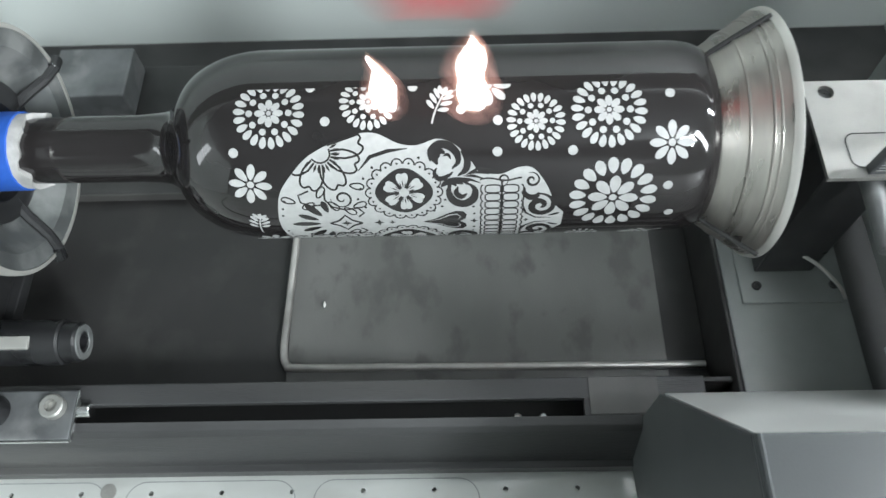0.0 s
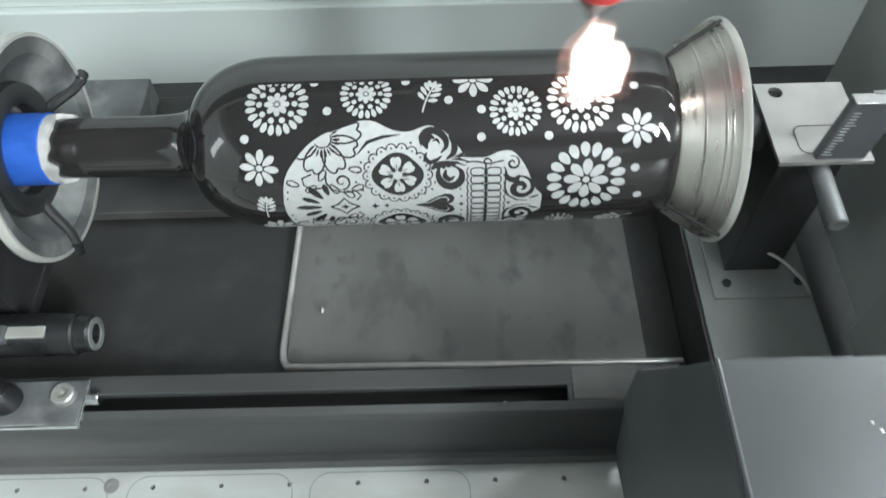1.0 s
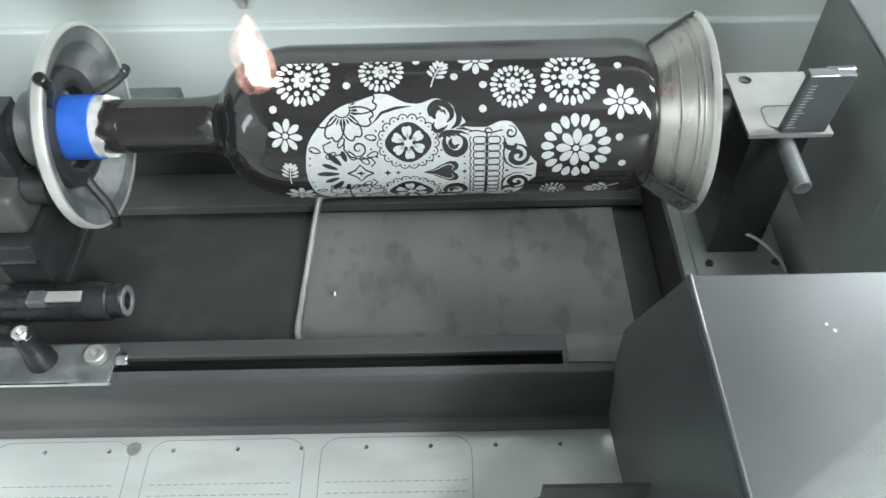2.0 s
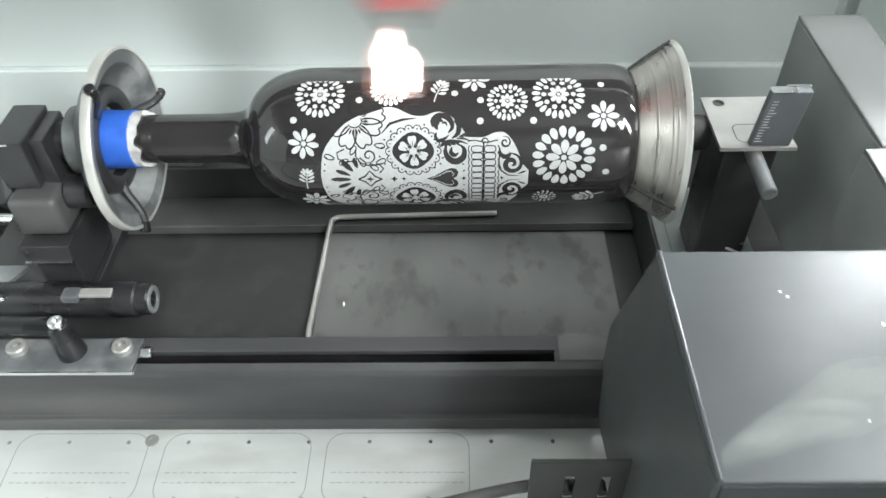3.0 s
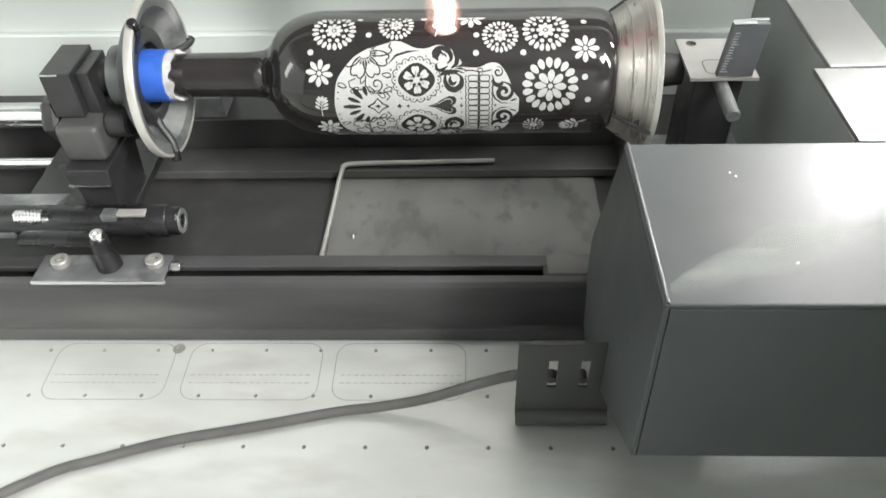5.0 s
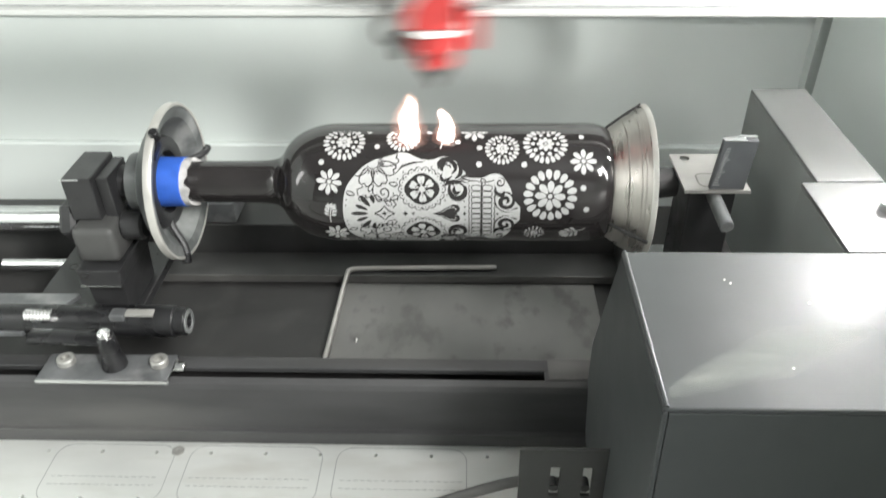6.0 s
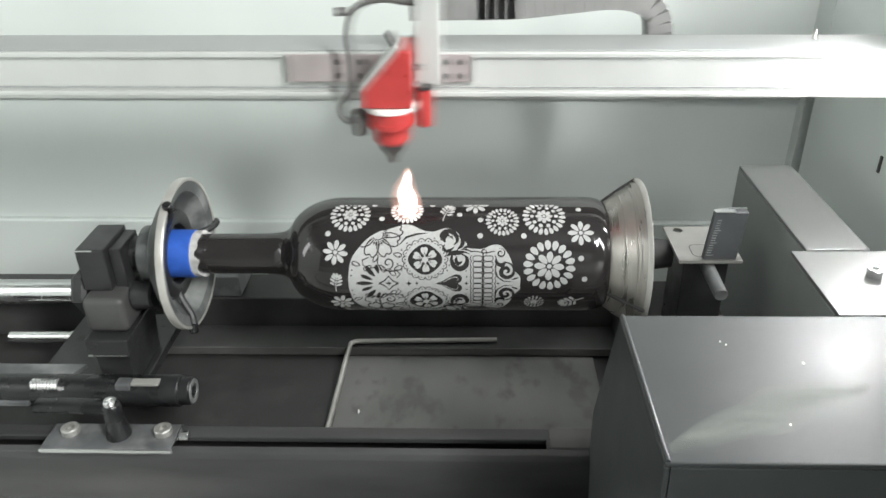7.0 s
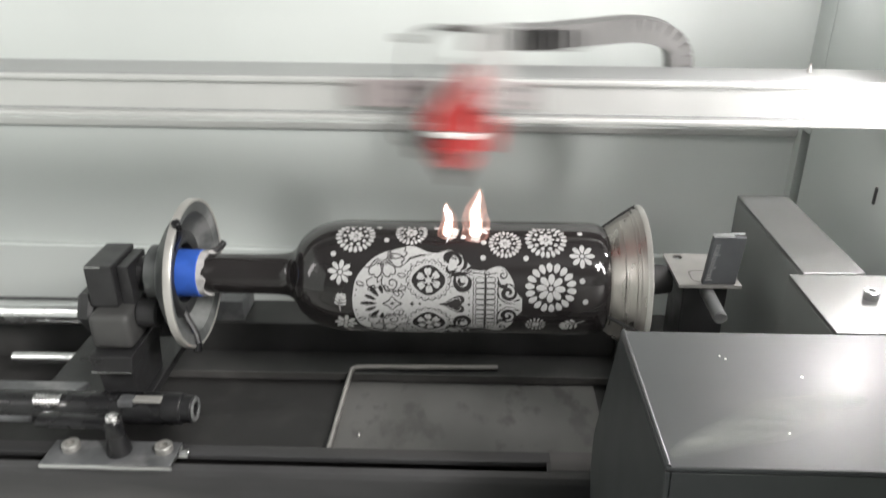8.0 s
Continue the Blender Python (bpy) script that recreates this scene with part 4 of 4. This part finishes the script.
        k1.ring(fu, V(fd), 3.6, 3.3, 0.5, s * 150, s * -30, 16)
        for a, length in ((-158, 13.0), (-112, 14.5), (-64, 14.5), (-18, 14.5), (14, 16.0)):
            c, e = math.cos(radians(a)), math.sin(radians(a))
            pts = []
            for k in range(25):
                t = -1 + k / 12
                rr = length * (1 - 0.10 * math.exp(-(t / 0.18) ** 2)) * (1 - abs(t) ** 3) ** 0.45
                ww = 6.2 * t * (0.35 + 0.65 * rr / length)
                rr = max(rr, 3.4)
                pts.append((fu + rr * c - ww * e, V(fd + rr * e + ww * c)))
            pts = [p for p in pts if abs(p[1] - MIDLINE) < skull_half(p[0]) + 0.2]
            if len(pts) > 3:
                k1.stroke(pts, 0.6)
            for q in (-14, 0, 14):
                b = radians(a + q)
                p0, p1 = (fu + 4.0 * math.cos(b), V(fd + 4.0 * math.sin(b))), (fu + 7.2 * math.cos(b), V(fd + 7.2 * math.sin(b)))
                if abs(p1[1] - MIDLINE) < skull_half(p1[0]):
                    k1.stroke([p0, ((p0[0] + p1[0]) / 2, (p0[1] + p1[1]) / 2), p1], 0.75, True)
        # vines, leaves and curls below it
        k1.stroke([(-27.2, V(17.0)), (-27.4, V(13.0)), (-25.0, V(9.6)), (-20.0, V(8.0)), (-15.5, V(8.8)), (-13.4, V(6.2)), (-15.6, V(4.0))], 0.6)
        k1.stroke([(-28.0, V(10.8)), (-32.5, V(10.2)), (-36.5, V(12.0)), (-37.0, V(15.2)), (-33.0, V(17.0))], 0.55)
        k1.spiral(-20.8, V(13.4), 0.5, 4.4, 0, s * 1.5, 0.7)
        for u, d, a in ((-38.5, 12.0, 160), (-30.0, 14.0, 60), (-26.0, 12.0, -50), (-31.5, 11.6, -150), (-20.4, 9.0, -40), (-17.0, 9.4, 20), (-17.5, 19.0, -10)):
            pts = []
            for k in range(13):
                t = 2 * math.pi * k / 12
                x, y = 2.6 + 2.6 * math.cos(t), 1.25 * math.sin(t) * (1 + 0.3 * math.cos(t))
                pts.append((u + x * math.cos(radians(a)) - y * math.sin(radians(a)), V(d + x * math.sin(radians(a)) + y * math.cos(radians(a)))))
            k1.stroke(pts, 0.5)
        k1.stroke([(-14.0, V(24.5)), (-9.5, V(29.5)), (-3.0, V(31.5)), (4.0, V(32.2))], 1.2, True)
        for u, d in ((-15.0, 13.0), (-13.6, 17.5), (-12.4, 21.5), (-9.0, 25.6), (-42.5, 12.6), (-43.6, 9.0), (-44.2, 5.4), (-12.5, 9.0), (17.2, 12.0), (16.0, 8.8), (28.6, 12.0), (27.6, 8.4), (28.0, 4.6), (13.0, 6.6), (8.0, 28.8), (13.4, 30.2), (9.0, 4.2)):
            k1.dot(u, V(d), 0.52, n=8)
    for u, r in ((-8.2, 2.0), (-3.2, 1.4), (27.9, 1.5), (47.6, 1.2)):
        k1.blob([(u - r, MIDLINE), (u - r * 0.3, MIDLINE + r * 0.3), (u, MIDLINE + r), (u + r * 0.3, MIDLINE + r * 0.3), (u + r, MIDLINE), (u + r * 0.3, MIDLINE - r * 0.3), (u, MIDLINE - r), (u - r * 0.3, MIDLINE - r * 0.3)], 1)
    k1.stroke([(38.1, MIDLINE - 19.5 + 39 * k / 24) for k in range(25)], 0.6)
    k1.make("skull_linework", M_INK, skull, "dark bare-glass linework of the skull")
    w1.make("skull_highlight", M_MARK, skull)


skull_lines(skull_ground())

# ---- gantry and laser head ----
beam = tagged(thing("gantry_beam", "long pale anodised aluminium gantry beam", "gantry"), kind="")
part("beam_body", block(LEFT + 0.02, RIGHT - 0.003, 0.2345, 0.273, 0.2355, 0.2600, 0.0006), M_BEAM, beam)
# darker grey carries the shade on the beam's upper side
part("beam_top", block(LEFT + 0.02, RIGHT - 0.003, 0.236, 0.274, 0.2602, 0.2630, 0.0004), M_BEAMTOP, beam, "top strip with its shade put into a darker grey")
part("upper_lip", block(LEFT + 0.02, RIGHT - 0.003, 0.2315, 0.2344, 0.2590, 0.2625, 0.0008), M_BEAM, beam)
part("lower_lip", block(LEFT + 0.02, RIGHT - 0.003, 0.2315, 0.2344, 0.2345, 0.2380, 0.0008), M_BEAM, beam)
part("belt_line", block(LEFT + 0.02, RIGHT - 0.003, 0.2335, 0.2343, 0.2397, 0.2406, 0), M_LINE, beam)
part("end_pin", lathe([(0, 0.0018), (0.003, 0.0012), (0.006, 0.0004)], (0.240, 0.262, 0.2632), "z", 12), M_RIM, beam)
for piece in beam.children:
    piece.data.transform(LEVEL)

HEAD_Y = AX


def chain_links(ob, line, half):
    """Evenly spaced links over a core."""
    part("chain_core", tube([tuple(p) for p in line], half * 0.97, 8, 1, (0, 1, 0)), M_CHAIN, ob, smooth=True)
    reach = np.cumsum([0.0] + [(q - p).length for p, q in zip(line, line[1:])])
    for k in range(int(reach[-1] / 0.0064)):
        p, q = (Vector([float(np.interp((k + 0.5) * 0.0064 + e, reach, [v[i] for v in line])) for i in range(3)]) for e in (-0.0031, 0.0031))
        d = q - p
        bm = block(-0.0032, 0.0032, -0.010, 0.010, -half, half, 0.0003, 1)
        bm.transform(Matrix.Translation((p + q) / 2) @ Matrix.Rotation(-math.atan2(d.z, d.x), 4, "Y"))
        part("chain_link", bm, M_CHAIN, ob)


def laser_head():
    ob = thing("laser_head", "red anodised laser head with steel nozzle on the gantry", "laser head", (0, HEAD_Y, 0))
    # carriage plate on the beam
    car = part("carriage_plate", block(-0.0755, 0.0530, 0.0195, 0.0218, 0.2445, 0.2650, 0.0006), M_CARR, ob, "pinkish grey carriage plate with bolts")
    for x in (-0.040, -0.024, 0.036, 0.046):
        for z in (0.2495, 0.2595):
            part("plate_bolt", rod((x, 0.0195, z), (x, 0.0178, z), 0.0021, 12), M_CABLE, car)
    for x in (-0.0770, 0.0535):
        part("bright_edge", block(x, x + 0.001, 0.0185, 0.0218, 0.2445, 0.2650, 0), M_STEEL, car)
    part("mount_post", block(0.0180, 0.0370, 0.006, 0.019, 0.2440, 0.3050, 0.0012), M_BEAM, ob, "pale upright mount")
    part("mount_side", block(0.0172, 0.0178, 0.004, 0.019, 0.232, 0.286, 0.0002), M_PLATE, ob)
    # red mirror housing: a wedge with a sloping face
    part("mirror_housing", prism([(-0.022, 0.2365), (0.0165, 0.2365), (0.0165, 0.2760), (0.0070, 0.2765), (-0.022, 0.2480)], "y", -0.018, 0.016, 0.0014), M_RED, ob, "red wedge-shaped mirror housing")
    part("mirror_plate", prism([(-0.0245, 0.2485), (-0.0225, 0.2465), (0.0075, 0.2772), (0.0055, 0.2792)], "y", -0.015, 0.013, 0.0006), M_BEAM, ob)
    part("white_band", lathe([(0.2322, 0.0200), (0.2326, 0.0204), (0.2356, 0.0204), (0.2360, 0.0200)], (-0.0025, 0, 0), "z", 40), M_WHITE, ob, "white band round the red barrel", True)
    part("barrel", lathe([(0.2320, 0.0188), (0.2230, 0.0190), (0.2195, 0.0186), (0.2190, 0.0150), (0.2090, 0.0146), (0.2060, 0.0120)], (-0.0025, 0, 0), "z", 40), M_RED, ob, "red lens barrel", True)
    part("knurl", lathe([(0.2205, 0.0188), (0.2210, 0.0197), (0.2240, 0.0197), (0.2245, 0.0188)], (-0.0025, 0, 0), "z", 40), M_RED, ob, smooth=True)
    part("nozzle", lathe([(0.2062, 0.0118), (0.2010, 0.0095), (0.1960, 0.0050), (0.1900, 0.0028), (0.1895, 0.0016)], (-0.0025, 0, 0), "z", 32), M_BRACKET, ob, "pointed dark steel nozzle", True)
    part("side_knob", rod((0.0245, 0.002, 0.2170), (0.0245, 0.002, 0.2440), 0.0058, 20), M_RED, ob, "small red side knob", True)
    part("knob_cap", rod((0.0245, 0.002, 0.2442), (0.0245, 0.002, 0.2462), 0.0066, 20), M_BLACK, ob, smooth=True)
    part("air_fitting", rod((-0.0270, -0.004, 0.2130), (-0.0270, -0.004, 0.2300), 0.0060, 16), M_CABLE, ob, smooth=True)
    part("air_elbow", rod((-0.027, -0.004, 0.222), (-0.0205, -0.004, 0.222), 0.004, 14), M_CABLE, ob, smooth=True)
    part("air_hose", tube([(-0.027, -0.004, 0.228), (-0.0335, -0.004, 0.2225), (-0.0405, -0.003, 0.226), (-0.0415, 0.0, 0.2335), (-0.0340, 0.004, 0.2420), (-0.0330, 0.006, 0.2600), (-0.0350, 0.008, 0.2800), (-0.0290, 0.012, 0.2960), (-0.0100, 0.014, 0.3020), (0.012, 0.014, 0.3000), (0.026, 0.012, 0.3000)], 0.0024, 10), M_CABLE, ob, "dark air hose", True)
    part("hose_clip", rod((-0.044, 0.008, 0.295), (-0.034, 0.010, 0.295), 0.003, 10), M_CABLE, ob)
    for z in (0.250, 0.262):
        part("adjuster", rod((0.0166, -0.006, z), (0.0235, -0.006, z), 0.0024, 12), M_STEEL, ob, "brass-coloured adjusting screw")
    part("top_adjuster", rod((0.004, -0.004, 0.2750), (-0.002, -0.004, 0.2850), 0.0030, 12), M_CABLE, ob)
    for c in ob.children_recursive:      # drawn at a larger size, brought to scale about the nozzle's tip
        k, drop = (0.88, 0.002) if c.name.startswith(("carriage", "plate_bolt", "bright")) else (0.76, 0)
        c.data.transform(Matrix.Translation((0, 0, 0.1980 - drop)) @ Matrix.Diagonal((k, 1, 0.85, 1)) @ Matrix.Translation((0, 0, -0.1895)))
    run = smooth_line([(0.006, 0.2900 - HEAD_Y, 0.2764), (0.040, 0.2900 - HEAD_Y, 0.2768), (0.082, 0.2900 - HEAD_Y, 0.2774)], 7)
    chain_links(ob, run, 0.0074)
    return ob


head = laser_head()


def cable_chain():
    """Linked carrier from the head to its bend behind the beam."""
    ob = thing("cable_chain", "grey linked cable carrier above the gantry beam", "cable chain", (0, 0.2900, 0))
    line = smooth_line([(0.040, 0, 0.2766), (0.065, 0, 0.2770), (0.098, 0, 0.2800), (0.128, 0, 0.2825), (0.147, 0, 0.2795), (0.1575, 0, 0.2715), (0.1610, 0, 0.2600), (0.1612, 0, 0.2470)], 7)
    chain_links(ob, line, 0.0078)
    return ob


chain = cable_chain()


def flame(name, h, w, seed):
    """A tongue of fire over the burning spot: a white core in thin veils, the widest for its bloom."""
    ob = thing(name, "bright white-orange flame burning on the bottle top", "flame", (0, AX, AZ + R))
    shells = [("flame_core", M_FLAME, 0.84, 0.88)] + [("flame_shell", FIRE[0], 1.2, 0.97), ("flame_shell", FIRE[1], 2.6, 1.12)]
    for part_name, mat, k, tall in shells:
        n, bm, rings = 20, bmesh.new(), []
        for i in range(17):
            t = i / 16
            r = w / 2 * k * (0.75 + 0.25 * math.sin(math.pi * (0.1 + t * 0.8))) * (1 - t ** 4) ** 0.8 * (1 - 0.35 * t) * (0.8 + 0.2 * min(1, t * 8)) * (1 + 0.22 * noise.noise((seed, t * 5.0, 0.1))) + 0.0002
            off = 0.0045 * t * noise.noise((seed, t * 3.0, 0.3))
            rings.append([bm.verts.new((off + r * math.cos(2 * math.pi * j / n), 0.8 * r * math.sin(2 * math.pi * j / n), -0.003 * (k - 1) + t * h * tall)) for j in range(n)])
        for a, b in zip(rings, rings[1:]):
            for j in range(n):
                bm.faces.new((a[j], a[(j + 1) % n], b[(j + 1) % n], b[j]))
        bm.faces.new(rings[0][::-1])
        bm.faces.new(rings[-1])
        part(part_name, bm, mat, ob, smooth=True)
    return ob


flame_a, flame_b = flame("flame", 0.037, 0.0080, 1.0), flame("small_flame", 0.028, 0.0056, 4.0)

# ---- what moves ----
HEAD_X = [(0.0, 0.016), (0.1, -0.051), (0.2, 0.023), (0.3, 0.087), (0.4, -0.011), (0.5, -0.045), (0.6, 0.064), (0.7, 0.067), (0.8, -0.043), (0.9, -0.009),
          (1.0, 0.080), (1.1, 0.027), (1.2, -0.042), (1.3, -0.007), (1.4, 0.086), (1.5, 0.016), (1.6, -0.052), (1.7, 0.033), (1.8, 0.075), (1.9, -0.010),
          (2.0, -0.068), (2.1, 0.030), (2.2, 0.070), (2.3, -0.020), (2.4, -0.066), (2.5, 0.040), (2.6, 0.060), (2.7, -0.060), (2.8, 0.031), (2.9, 0.087),
          (3.0, -0.004), (3.1, -0.047), (3.2, 0.071), (3.3, 0.069), (3.4, -0.042), (3.5, -0.010), (3.6, 0.085), (3.7, 0.033), (3.8, -0.049), (3.9, 0.034),
          (4.0, 0.081), (4.1, -0.006), (4.2, -0.044), (4.3, 0.055), (4.4, 0.030), (4.5, -0.040), (4.6, 0.062), (4.7, 0.020), (4.8, -0.035), (4.9, 0.065),
          (5.0, 0.015), (5.1, -0.032), (5.2, 0.020), (5.3, 0.083), (5.4, -0.006), (5.5, 0.026), (5.6, 0.087), (5.7, -0.006), (5.8, -0.005), (5.9, 0.088),
          (6.0, 0.009), (6.1, -0.009), (6.2, 0.091), (6.3, 0.021), (6.4, -0.010), (6.5, 0.092), (6.6, 0.028), (6.7, -0.014), (6.8, 0.084), (6.9, 0.037),
          (7.0, -0.020), (7.1, 0.071), (7.2, 0.041), (7.3, -0.022), (7.4, 0.059), (7.5, 0.053), (7.6, -0.021), (7.7, 0.053), (7.8, 0.065), (7.9, -0.007),
          (8.0, 0.017)]
# where the head turns between two rows
HEAD_TURNS = [(0.46, -0.054), (7.45, 0.084), (7.93, -0.021)]
# where the two tongues burn; a missing time: the beam is off and they draw back into the nozzle
FIRE_X = {0.0: (0.024, -0.007), 0.2: (0.027,), 0.3: (0.077,), 0.4: (-0.012,), 0.5: (-0.047,), 0.6: (0.070,), 0.7: (0.072,), 0.8: (-0.048,), 0.9: (-0.015,),
          1.0: (0.076,), 1.1: (0.030, 0.044), 1.2: (-0.050,), 1.3: (-0.009,), 1.5: (0.028, -0.005), 1.7: (0.029, 0.041), 2.8: (0.029,), 3.0: (-0.010,), 3.1: (-0.048,),
          3.2: (0.072, 0.044), 3.3: (0.074, 0.046), 3.4: (-0.046,), 3.5: (-0.013,), 3.6: (0.079,), 3.7: (0.031,), 3.9: (0.034,), 4.0: (0.079,), 4.1: (-0.012,),
          4.2: (-0.046,), 5.3: (0.080,), 5.4: (-0.011,), 5.5: (0.029, 0.011), 5.7: (-0.011, 0.011), 5.8: (-0.010, 0.011), 6.0: (-0.010, 0.012), 6.1: (-0.010,), 6.3: (0.033, 0.016),
          6.4: (-0.010,), 6.5: (0.080,), 6.6: (0.030, 0.010), 6.7: (-0.013,), 6.8: (0.074,), 6.9: (0.031, 0.045), 7.0: (-0.012,), 7.1: (0.072,), 7.2: (0.031, 0.045),
          7.4: (0.072, 0.053), 7.5: (0.051, 0.065), 7.7: (0.071, 0.045), 7.8: (0.073, 0.049), 7.9: (-0.011,), 8.0: (0.028, 0.010)}
WIDE = (0.9, 1.0, 1.3, 3.0, 3.4, 3.5)


def motions():
    walk(head, [(t, pose(x - 0.0055, HEAD_Y, -0.0087 * (x + 0.02), 0, SLOPE, 0)) for t, x in sorted(HEAD_X + HEAD_TURNS)])
    walk(chain, [(t, pose(0.42 * x - 0.004, 0.2900, 0)) for t, x in HEAD_X])
    for ob, which in ((flame_a, 0), (flame_b, 1)):
        rows = []
        for t, x in HEAD_X:
            fire = FIRE_X.get(t, (x,) if (t < 2.8 and t > 1.75) or (t > 4.25 and t < 5.25) else ())
            if fire:
                side = 0.0040 if t in WIDE else 0.0015
                fx = fire[which] if len(fire) > 1 else fire[0] + (side if which else -side)
                p = pose(fx - 0.002, AX - 0.010, AZ + R - (0.004 if t in WIDE else 0.008 if t < 5.4 else 0.011))
            else:
                p = pose(x - 0.002, HEAD_Y, 0.2080)
            lick = 2.2 if t in WIDE else 0.6 if t < 5.4 else 1.1
            # the tongue licks to and fro while it burns
            for dt, dx, dz in ((-0.034, -0.006, -0.002), (-0.017, -0.003, 0.0), (0.0, 0.0, 0.004), (0.017, 0.003, 0.0), (0.034, 0.006, -0.002)):
                if 0 <= t + dt <= 8.0:
                    rows.append((t + dt, Matrix.Translation((lick * dx, 0, dz)) @ p))
        rows.sort(key=lambda r: r[0])
        walk(ob, rows)
    turn = [(t, pose(-0.002, AX, AZ, 0.30 * (t - 1.5), 0, 0)) for t in (0.0, 2.0, 4.0, 6.0, 8.0)]
    walk(bottle, turn)
    walk(cup, [(t, pose(CUP_X, AX, AZ, 0.30 * (t - 1.5), 0, 0)) for t in (0.0, 4.0, 8.0)])
    walk(cone, [(t, pose(CONE_X, AX, AZ, 0.30 * (t - 1.5), 0, 0)) for t in (0.0, 4.0, 8.0)])


motions()
